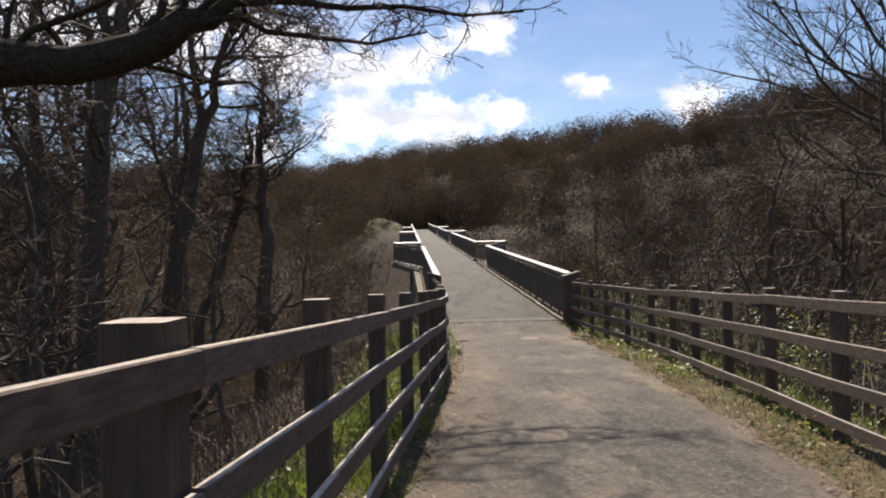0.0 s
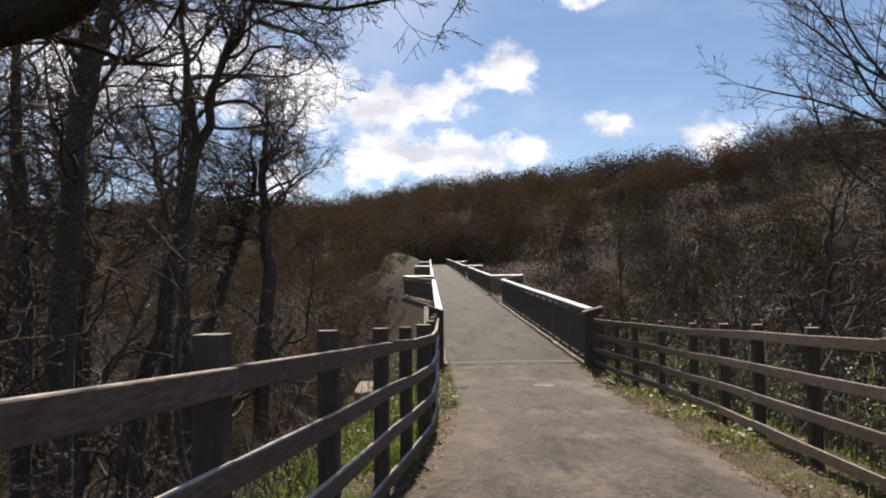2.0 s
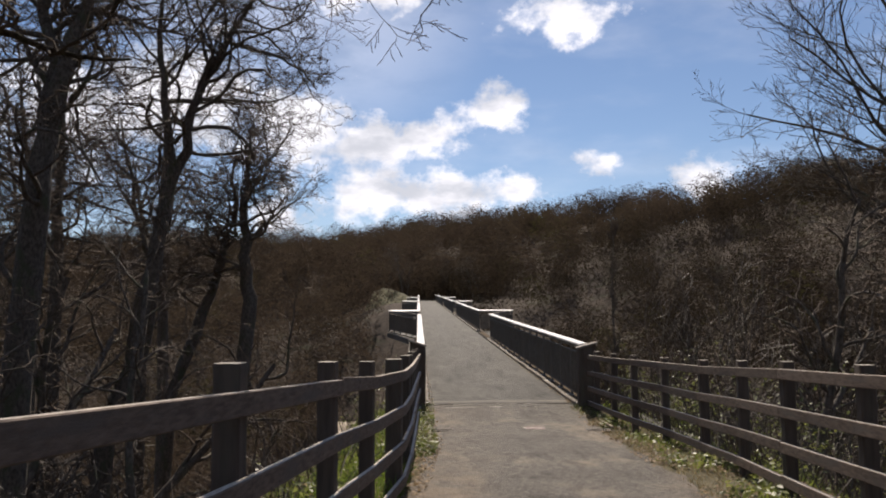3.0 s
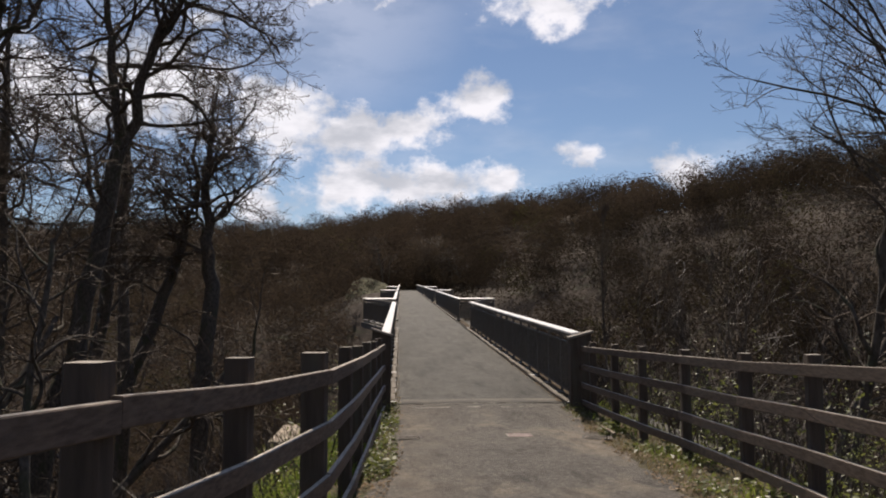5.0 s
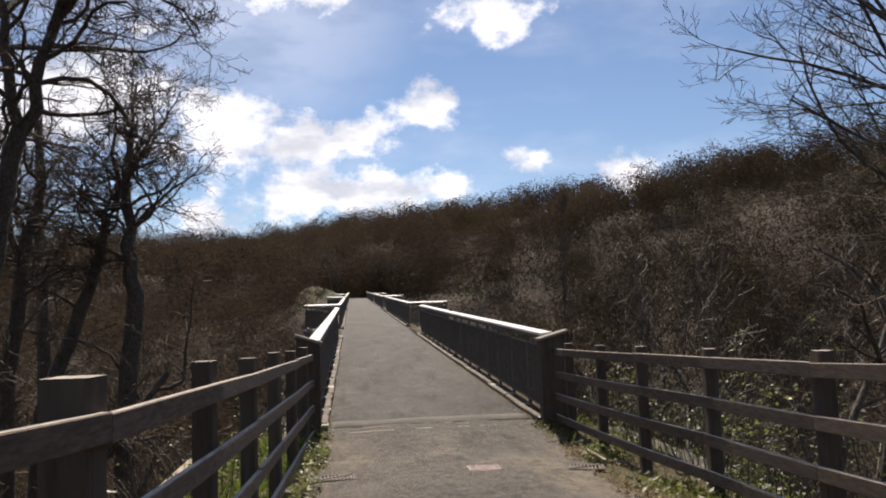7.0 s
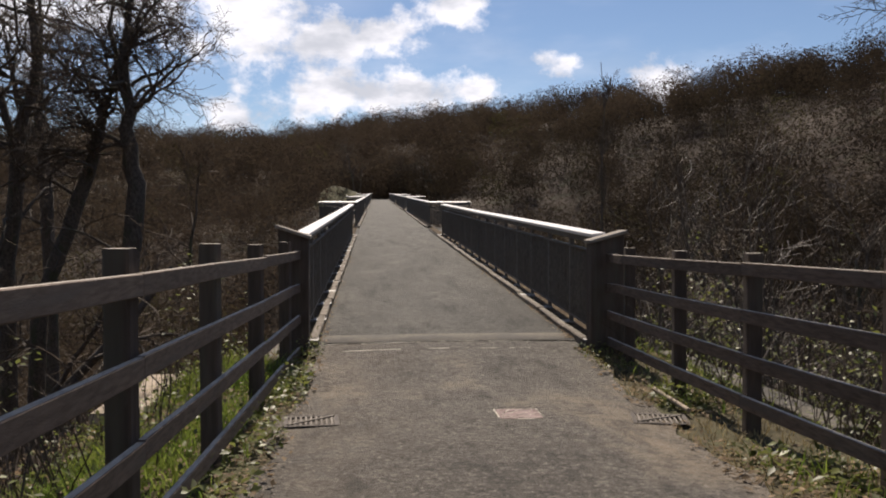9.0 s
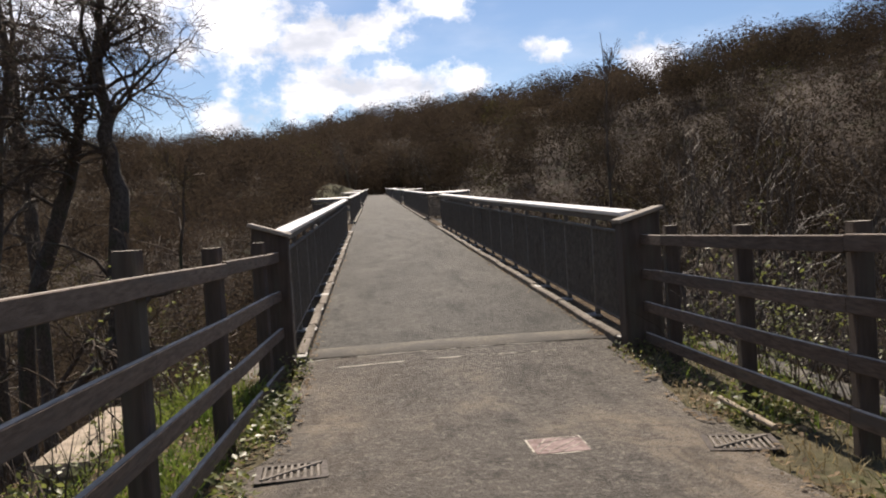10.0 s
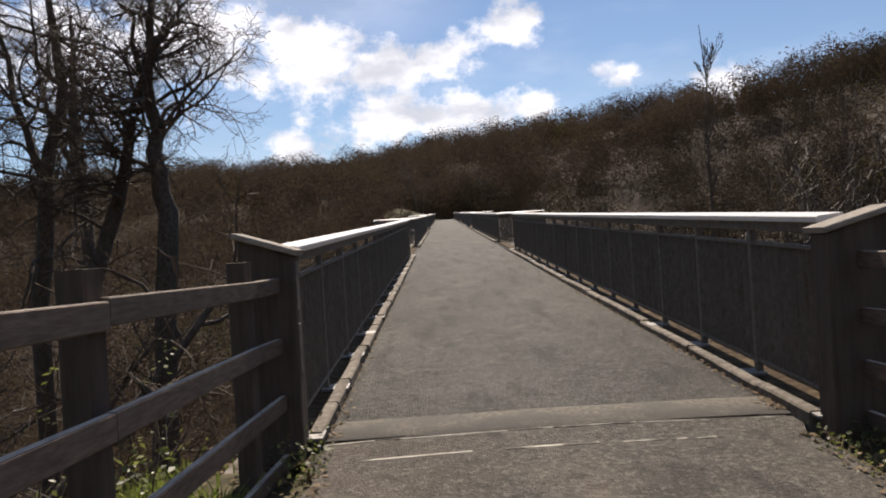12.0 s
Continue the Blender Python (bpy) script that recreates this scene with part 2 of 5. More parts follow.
def ground_material():
    m = bpy.data.materials.new("woodland_floor_and_verge")
    m.use_nodes = True
    t = m.node_tree
    t.nodes.clear()
    n = Nodes(t)
    out = n.add("ShaderNodeOutputMaterial")
    b = n.add("ShaderNodeBsdfPrincipled")
    co = n.add("ShaderNodeTexCoord").outputs["Object"]
    verge = n.add("ShaderNodeAttribute", attribute_name="verge").outputs["Fac"]
    leafy = n.mix(n.ramp(n.noise(co, 1.6, 6.0, 0.65), 0.3, 0.7), (0.024, 0.0175, 0.012, 1), (0.066, 0.047, 0.033, 1))
    leafy = n.mix(n.ramp(n.noise(co, 0.25, 4.0), 0.52, 0.72), leafy, (0.032, 0.032, 0.015, 1))
    grass = n.mix(n.ramp(n.noise(co, 6.0, 6.0, 0.65), 0.3, 0.7), (0.04, 0.036, 0.019, 1), (0.115, 0.097, 0.054, 1))
    grass = n.mix(n.ramp(n.noise(co, 1.2, 5.0), 0.5, 0.74), grass, (0.06, 0.064, 0.026, 1))
    edge = n.ramp(n.math("ADD", verge, n.math("MULTIPLY", n.math("SUBTRACT", n.noise(co, 1.1, 5.0, 0.65), 0.5), 0.9)), 0.3, 0.6)
    n.wire(n.mix(edge, leafy, grass), b.inputs["Base Color"])
    b.inputs["Roughness"].default_value = 0.95
    b.inputs["Specular IOR Level"].default_value = 0.2
    bp = n.add("ShaderNodeBump")
    bp.inputs["Strength"].default_value = 0.8
    bp.inputs["Distance"].default_value = 0.06
    n.wire(n.noise(co, 8.0, 6.0, 0.65), bp.inputs["Height"])
    n.wire(bp.outputs[0], b.inputs["Normal"])
    n.wire(b.outputs[0], out.inputs["Surface"])
    return m


M_SOIL = ground_material()
M_BARK = material("bark", (0.055, 0.046, 0.037), (0.15, 0.127, 0.103), 9.0, 0.95, 0.9, 26.0, (1.4, 1.4, 0.8), tint=(0.075, 0.078, 0.046), tint_scale=1.7, bump_dist=0.03)
M_OAK = material("dark_oak_bark", (0.03, 0.025, 0.02), (0.085, 0.072, 0.057), 11.0, 0.97, 1.0, 24.0, (1.3, 1.3, 1.3), tint=(0.05, 0.056, 0.03), tint_scale=2.0, bump_dist=0.05, spec=0.1)
M_TWIG = material("twigs", (0.058, 0.044, 0.033), (0.135, 0.105, 0.079), 3.0, 0.9, 0.0, vary=0.25)
M_PALE = material("pale_twigs", (0.038, 0.03, 0.023), (0.095, 0.077, 0.06), 3.0, 0.65, 0.0, vary=0.3, spec=0.3)
M_GRASS = material("grass_blades", (0.09, 0.15, 0.025), (0.26, 0.31, 0.06), 1.5, 0.7, 0.0, vary=0.35, through_light=0.45)
M_DRY = material("dry_grass", (0.2, 0.16, 0.08), (0.38, 0.31, 0.17), 1.5, 0.8, 0.0, vary=0.3, through_light=0.3)
M_LEAF = material("bramble_leaves", (0.07, 0.09, 0.02), (0.22, 0.235, 0.07), 2.0, 0.5, 0.0, vary=0.4, through_light=0.45, spec=0.5)
M_LITTER = material("leaf_litter", (0.13, 0.09, 0.05), (0.34, 0.25, 0.15), 3.0, 0.8, 0.0, vary=0.4, through_light=0.4)


# ---- mesh helpers ----
def from_lists(verts, faces):
    bm = bmesh.new()
    vs = [bm.verts.new(v) for v in verts]
    for f in faces:
        bm.faces.new([vs[i] for i in f])
    return bm


def mesh_of(name, bm, mat, smooth=False):
    bmesh.ops.recalc_face_normals(bm, faces=bm.faces)
    me = bpy.data.meshes.new(name)
    bm.to_mesh(me)
    bm.free()
    me.materials.append(mat)
    if smooth:
        me.polygons.foreach_set("use_smooth", [True] * len(me.polygons))
    return me


def part(name, bm, mat, parent=None, label="", smooth=False):
    me = bm if isinstance(bm, bpy.types.Mesh) else mesh_of(name, bm, mat, smooth)
    ob = new(name, me)
    if parent:
        ob.parent = parent
    if label:
        ob["label"] = label
    return ob


def raw_mesh(name, verts, faces, mat, smooth=False):
    """A mesh from arrays; faces all have the same number of corners."""
    verts, faces = np.asarray(verts, dtype=np.float32), np.asarray(faces, dtype=np.int32)
    me = bpy.data.meshes.new(name)
    k = faces.shape[1]
    me.vertices.add(len(verts))
    me.vertices.foreach_set("co", verts.ravel())
    me.loops.add(faces.size)
    me.loops.foreach_set("vertex_index", faces.ravel())
    me.polygons.add(len(faces))
    me.polygons.foreach_set("loop_start", np.arange(0, faces.size, k, dtype=np.int32))
    if smooth:
        me.polygons.foreach_set("use_smooth", np.ones(len(faces), dtype=bool))
    me.update(calc_edges=True)
    me.materials.append(mat)
    return me


def beam_bm(a, b, w, h, cut=0.008, bm=None, up=(0, 0, 1)):
    """A chamfered bar of section w x h from a to b."""
    a, b, up = Vector(a), Vector(b), Vector(up)
    d = (b - a).normalized()
    side = d.cross(up).normalized()
    top = side.cross(d)
    x, y, c = w / 2, h / 2, min(cut, w / 3, h / 3)
    ring = [(x, y - c), (x - c, y), (-x + c, y), (-x, y - c), (-x, -y + c), (-x + c, -y), (x - c, -y), (x, -y + c)]
    bm = bm or bmesh.new()
    lo = [bm.verts.new(a + side * u + top * v) for u, v in ring]
    hi = [bm.verts.new(b + side * u + top * v) for u, v in ring]
    for i in range(8):
        j = (i + 1) % 8
        bm.faces.new((lo[i], lo[j], hi[j], hi[i]))
    bm.faces.new(lo[::-1])
    bm.faces.new(hi)
    return bm


def box_bm(x0, x1, y0, y1, z0, z1, cut=0.008, bm=None):
    return beam_bm(((x0 + x1) / 2, y0, (z0 + z1) / 2), ((x0 + x1) / 2, y1, (z0 + z1) / 2), x1 - x0, z1 - z0, cut, bm)


def paint_lit_top(ob):
    """Paints sunlight onto weathered timber: its upper faces get a paler material."""
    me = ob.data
    me.materials.append(M_SUNLIT_TOP)
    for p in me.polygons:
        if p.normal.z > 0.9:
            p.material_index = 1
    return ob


def thing(name, label, category, at=(0, 0, 0), group="", kind=""):
    ob = new(name)
    ob.location = at
    ob.empty_display_size = 0.2
    return tagged(ob, label, category, group, kind)


# ---- plan of the place ----
def lerp(x, table):
    xs, ys = zip(*table)
    return float(np.interp(x, xs, ys))


def path_z(y):
    return lerp(y, ((-40, 1.4), (0, 0.0), (10, -0.40), (19, -0.78), (21.5, -0.83), (23.7, -0.701)))


def deck_z(y):
    return lerp(y, ((0, -1.83), (23.6, -0.70), (45.3, 0.34), (53, 0.67), (175, 5.65), (260, 9.12)))


def rail_z(y):
    """Top of the bridge's handrails."""
    return lerp(y, ((23.4, 0.725), (27, 0.86), (34.7, 1.18), (45.3, 1.63), (53, 1.93), (175, 6.93)))


def deck_left(y):
    return lerp(y, ((23.4, 1.24), (46, 1.45), (53, 1.48), (175, 2.70), (260, 3.5)))


def deck_right(y):
    return lerp(y, ((23.4, 4.64), (46, 4.63), (53, 4.70), (175, 5.86), (260, 6.7)))


PATH_LEFT = ((-40, -4.75), (0, -0.55), (11, 0.62), (17, 1.12), (24, 1.22))
PATH_RIGHT = ((-40, -3.4), (0, 2.2), (7, 3.26), (13, 3.9), (21, 4.5), (24, 4.68))
FENCE_LEFT = ((-40, -5.6), (2.12, -0.556), (5.8, -0.165), (13.2, 0.72), (14.9, 0.80), (18, 0.87), (23.3, 1.0))
FENCE_RIGHT = ((-40, -2.6), (8.84, 4.11), (14.0, 4.72), (17.0, 4.92), (19.2, 4.88), (23.2, 4.90))
BRIDGE_END = 175.0


def smooth(a, b, x):
    t = np.clip((x - a) / (b - a), 0, 1)
    return t * t * (3 - 2 * t)


def terrain(x, y):
    """Height of the ground; arrays in, array out."""
    x, y = np.asarray(x, float), np.asarray(y, float)
    pz = np.interp(y, (-40, 0, 10, 19, 21.5, 23.7), (1.4, 0.0, -0.40, -0.78, -0.83, -0.715))
    left = np.interp(y, *zip(*FENCE_LEFT)) - 0.5
    right = np.interp(y, *zip(*FENCE_RIGHT)) + 0.45
    out = np.hypot(np.maximum(np.maximum(left - x, x - right), 0), np.maximum(y - 23.4, 0) * 1.3)
    drop = 0.43 * np.minimum(out, 2.0) + 0.52 * np.clip(out - 2.0, 0, 38)
    rough = 0.5 * np.sin(x * 0.31 + 1.3) * np.sin(y * 0.23) + 0.3 * np.sin(x * 0.9 + y * 0.7)
    bank = pz - drop + rough * smooth(2, 14, out) - 0.035
    # the far side of the valley, ring-shaped round the walk's start
    r, a = np.hypot(x - 2, y - 10), np.degrees(np.arctan2(x - 2, y - 10))
    up = np.interp(a, (-180, -90, -40, -20, -11.6, -2.9, 1.7, 9.3, 14.3, 21.8, 26.4, 31, 45, 70, 120, 180),
                   (9, 7, 5.3, 5.5, 6.0, 6.8, 7.2, 7.5, 8.1, 8.6, 9.5, 10.0, 12, 13, 12, 9))
    ridge = np.interp(a, (-180, -90, -30, 0, 12, 35, 80, 180), (300, 300, 330, 340, 320, 230, 190, 300))
    foot = np.interp(a, (-180, -90, -30, -8, 0, 6, 12, 35, 80, 180), (80, 80, 100, 100, 96, 98, 92, 60, 50, 80))
    crest = ridge * np.tan(np.radians(up)) - 10.5
    t = np.clip((r - foot) / (ridge - foot), 0, 1.6)
    hill = -21 + (crest + 21) * np.where(t < 1, np.sin(np.minimum(t, 1) * np.pi / 2) ** 0.9, 1 - 0.25 * (t - 1))
    hill = hill + 2.0 * np.sin(x * 0.045 + y * 0.02) * smooth(0, 0.2, t) + 1.2 * np.sin(y * 0.09 - x * 0.05) * smooth(0, 0.2, t)
    # where the bridge lands, the ground meets its deck
    wide = np.abs(x - 4.3) - 7
    land = smooth(14, 0, np.maximum(wide, 0)) * smooth(BRIDGE_END - 34, BRIDGE_END - 1, y) * smooth(BRIDGE_END + 70, BRIDGE_END + 30, y)
    hill = hill * (1 - land) + (deck_z(BRIDGE_END) - 0.09 + 0.02 * (y - BRIDGE_END)) * land
    return np.maximum(np.maximum(bank, hill), -21 + 0.6 * np.sin(x * 0.05) * np.sin(y * 0.06))


def grid_lines(lo, hi, fine_lo, fine_hi, step, grow):
    v = list(np.arange(fine_lo, fine_hi + 1e-6, step))
    s, e = step, fine_hi
    while e < hi:
        s *= grow
        e += s
        v.append(e)
    s, e = step, fine_lo
    while e > lo:
        s *= grow
        e -= s
        v.insert(0, e)
    return np.array(v)


# ---- ground, path, bridge ----
gx = grid_lines(-2500, 2500, -5, 10, 0.35, 1.06)
gy = grid_lines(-2500, 2500, -4, 30, 0.5, 1.05)
X, Y = np.meshgrid(gx, gy)
Z = terrain(X, Y)
nx, ny = len(gx), len(gy)
idx = np.arange(nx * ny).reshape(ny, nx)
quads = np.stack([idx[:-1, :-1], idx[:-1, 1:], idx[1:, 1:], idx[1:, :-1]], -1).reshape(-1, 4)
ground = new("ground", raw_mesh("ground", np.stack([X, Y, Z], -1).reshape(-1, 3), quads, M_SOIL, True))
away = np.maximum(np.interp(Y, *zip(*FENCE_LEFT)) - X, X - np.interp(Y, *zip(*FENCE_RIGHT)))
fade = 1 - smooth(0.4, 3.0, np.maximum(away, np.maximum(Y - 24.0, -30 - Y) * 0.8))
ground.data.attributes.new("verge", "FLOAT", "POINT").data.foreach_set("value", fade.ravel().astype(np.float32))
tagged(ground, "brown leaf-strewn woodland ground with grassy verges falling to a valley", "ground", kind="structure")


def strip(name, rows, mat, label, category, ragged=0.0):
    """A sheet from rows of (left x, right x, y, z, camber); nine points across."""
    verts, faces = [], []
    for l, r, y, z, c in rows:
        for k in range(9):
            u = k / 8
            wob = ragged * (0.6 * math.sin(y * 3.1 + (0 if k == 0 else 2)) + 0.4 * math.sin(y * 7.7)) if k in (0, 8) else 0
            verts.append((l + (r - l) * u + wob, y, z + c * (1 - (2 * u - 1) ** 2)))
    for j in range(len(rows) - 1):
        for k in range(8):
            a = j * 9 + k
            faces.append((a, a + 1, a + 10, a + 9))
    ob = new(name, raw_mesh(name, verts, faces, mat, True))
    return tagged(ob, label, category, kind="structure")


ys = np.linspace(-36, 23.74, 150)
strip("path", [(lerp(y, PATH_LEFT), lerp(y, PATH_RIGHT), y, path_z(y) - 0.012, 0.03) for y in ys], M_PATH,
      "worn brown-grey asphalt footpath with dirt and leaf-strewn edges", "path", 0.1)
ys = np.linspace(23.74, BRIDGE_END, 160)
strip("road", [(deck_left(y) + 0.02, deck_right(y) - 0.02, y, deck_z(y), 0.012) for y in ys], M_DECK, "grey asphalt deck of a long narrow bridge", "bridge deck")
strip("far_path", [(deck_left(y) + 0.1, deck_right(y) - 0.1, y, deck_z(BRIDGE_END) + 0.02 * (y - BRIDGE_END) - 0.02, 0) for y in np.linspace(BRIDGE_END + 0.02, BRIDGE_END + 28, 12)],
      M_DECK, "asphalt path running on into the wood", "path")

BAYS = ((45.4, 53.0), (82.0, 89.5), (118.5, 126.0))
OUT = 1.72      # how far the bays step out from the parapet


def rail_left(y):
    return deck_left(y) - 0.19


def rail_right(y):
    return deck_right(y) + 0.22


viaduct = thing("viaduct", "stone viaduct carrying the asphalt path across the valley", "bridge", kind="structure")
bm = bmesh.new()
cuts = np.linspace(23.4, BRIDGE_END + 0.5, 34)
for y0, y1 in zip(cuts[:-1], cuts[1:]):
    beam_bm(((deck_left(y0) + deck_right(y0)) / 2, y0, deck_z(y0) - 0.46), ((deck_left(y1) + deck_right(y1)) / 2, y1, deck_z(y1) - 0.46), 4.6, 0.68, 0.01, bm)
part("deck_slab", bm, M_STONE, viaduct)
def wedge_bm(xa, xb, y0, y1, drop, deep):
    """A slab over a bay: narrow at y0, out to xb at y1."""
    top = [(xa, y0, deck_z(y0) - drop), (xa, y1 + 0.12, deck_z(y1) - drop), (xb, y1 + 0.12, deck_z(y1) - drop)]
    bm = from_lists(top + [(x, y, z - deep) for x, y, z in top], [(0, 1, 2), (3, 5, 4), (0, 3, 4, 1), (1, 4, 5, 2), (2, 5, 3, 0)])
    return bm


for y0, y1 in BAYS:
    for xa, xb in ((deck_left(y1) - 0.45, rail_left(y1) - OUT - 0.15), (deck_right(y1) + 0.45, rail_right(y1) + OUT + 0.36)):
        part("bay_slab", wedge_bm(xa, xb, y0 - 0.2, y1, 0.06, 0.26), M_STONE, viaduct)
    for xa, xb in ((deck_left(y1) - 0.01, rail_left(y1) - OUT), (deck_right(y1) + 0.01, rail_right(y1) + OUT + 0.2)):
        part("bay_floor", wedge_bm(xa, xb, y0, y1, 0.008, 0.05), M_DECK, viaduct)
for y in (43, 66, 89, 112, 135):
    xm = (deck_left(y) + deck_right(y)) / 2
    part("pier", box_bm(xm - 2.05, xm + 2.05, y - 1.2, y + 1.2, float(terrain(xm, y)) - 0.5, deck_z(y) - 0.85, 0.05), M_STONE, viaduct)
part("abutment", box_bm(0.4, 5.5, 23.35, 26.0, -12, -0.95, 0.03), M_STONE, viaduct)


# ---- timber fences ----
LEFT_TOPS = ((-40, 3.4), (2.12, 1.37), (4, 1.27), (6.1, 1.16), (8, 1.07), (9.9, 0.99), (11.4, 0.905), (13.2, 0.84), (15.2, 0.795), (17, 0.75), (19, 0.705), (20.8, 0.67), (23.4, 0.625))
RIGHT_TOPS = ((-40, 3.2), (7.1, 1.05), (9.05, 0.98), (10.75, 0.90), (12.55, 0.83), (14.1, 0.765), (15.7, 0.70), (17.67, 0.65), (19.4, 0.615), (20.95, 0.585), (23.2, 0.555))


def post_tops(side, y):
    return lerp(y, LEFT_TOPS if side < 0 else RIGHT_TOPS)


def fence(side, line, posts, end_xy, label):
    """Post-and-rail fence with four rails fixed to the path side of its posts."""
    f = thing("fence", label, "fence", group="timber fences along the path")
    rng = random.Random(7 + side)
    for y in posts:
        x = lerp(y, line)
        s = 0.17 if y in (2.12, 13.25) else 0.12
        tz = post_tops(side, y) + rng.uniform(-0.012, 0.012)
        if y == 2.12:
            x, tz = x - 0.02, tz - 0.035
        bm = bmesh.new()
        beam_bm((0, 0, path_z(y) - 0.5), (0, 0, tz), s, s, 0.01, bm, up=(0, 1, 0))
        ob = paint_lit_top(part("post", bm, M_POST, f))
        ob.matrix_basis = pose(x + side * s / 2, y, 0, 0, 0, rng.uniform(-3, 3) - 7)

    def rail_top(y, k):
        step = lerp(y, ((12, 0.366), (23, 0.4)))
        return post_tops(side, y) - ((0.118 + step * k) if side < 0 else (0.083, 0.45, 0.795, 1.13)[k])

    for k in range(4):
        cuts = [posts[0] - 1.8] + list(posts[(side > 0)::2]) + [end_xy[1]]
        for a, b in zip(cuts[:-1], cuts[1:]):
            if b - a < 0.3:
                continue
            bm = bmesh.new()
            inner = [y for y in posts if a + 0.1 < y < b - 0.1]
            ends = [a] + inner + [b]
            for p, q in zip(ends[:-1], ends[1:]):
                px = end_xy[0] if p == end_xy[1] else lerp(p, line)
                qx = end_xy[0] if q == end_xy[1] else lerp(q, line)
                ja, jb = rng.uniform(-0.009, 0.009), rng.uniform(-0.009, 0.009)
                A = Vector((px - side * 0.022, p + 0.003, rail_top(p, k) - 0.052 + (ja if p == a else 0)))
                B = Vector((qx - side * 0.022, q - 0.003 * (q == b), rail_top(q, k) - 0.052 + (jb if q == b else 0)))
                beam_bm(A, B, 0.044, 0.103, 0.005, bm)
            paint_lit_top(part("rail", bm, M_WOOD, f))
    return f


LEFT_POSTS = (-5.1, -3.3, -1.5, 0.3, 2.12, 4.0, 6.1, 8.0, 9.9, 11.4, 13.25, 15.2, 17.0, 18.85, 20.75, 22.85)
RIGHT_POSTS = (-3.5, -1.7, 0.1, 1.9, 3.6, 5.35, 7.1, 9.05, 10.75, 12.55, 14.1, 15.7, 17.67, 19.4, 20.95, 22.5)
fence(-1, FENCE_LEFT, LEFT_POSTS, (1.02, 23.42), "weathered brown four-rail timber fence beside a steep bank")
fence(1, FENCE_RIGHT, RIGHT_POSTS, (4.92, 23.15), "weathered brown four-rail timber fence with brambles behind it")


# ---- bridge parapets ----
def end_pillar(x_in, x_out, y, z_in, z_out, base):
    """Boxed timber end to the parapet, its sloped cap rising outwards."""
    p = thing("parapet_end", "dark boxed timber parapet end with a sloped pale cap", "pillar", group="parapet ends at the bridge mouth")
    s = 1 if x_out > x_in else -1
    bm = from_lists([(x_in, y, base), (x_out, y, base), (x_out, y, z_out - 0.04), (x_in, y, z_in - 0.04),
                     (x_in, y + 0.24, base), (x_out, y + 0.24, base), (x_out, y + 0.24, z_out - 0.04), (x_in, y + 0.24, z_in - 0.04)],
                    [(0, 1, 2, 3), (4, 7, 6, 5), (0, 3, 7, 4), (1, 5, 6, 2), (3, 2, 6, 7), (0, 4, 5, 1)])
    bmesh.ops.bevel(bm, geom=bm.edges[:], offset=0.012, segments=1, affect="EDGES")
    part("body", bm, M_POST, p)
    part("cap", beam_bm((x_in - s * 0.03, y + 0.11, z_in - 0.022), (x_out + s * 0.03, y + 0.11, z_out - 0.022), 0.32, 0.04, 0.008), M_CAP, p, "pale sloped timber cap board")
    for z in (z_in - 0.42, z_in - 0.85) if s < 0 else ():
        part("plate", box_bm(x_in - 0.006, x_in + 0.006, y + 0.05, y + 0.14, z, z + 0.34, 0.003), M_STEEL, p, "small grey metal plate")
    return p


end_pillar(1.16, 0.79, 23.42, 0.70, 0.84, -1.0)
end_pillar(4.68, 5.10, 23.15, 0.64, 0.77, -1.0)

PANEL = 1.5
INFILL_GAP, INFILL_BOT = 0.25, 0.17


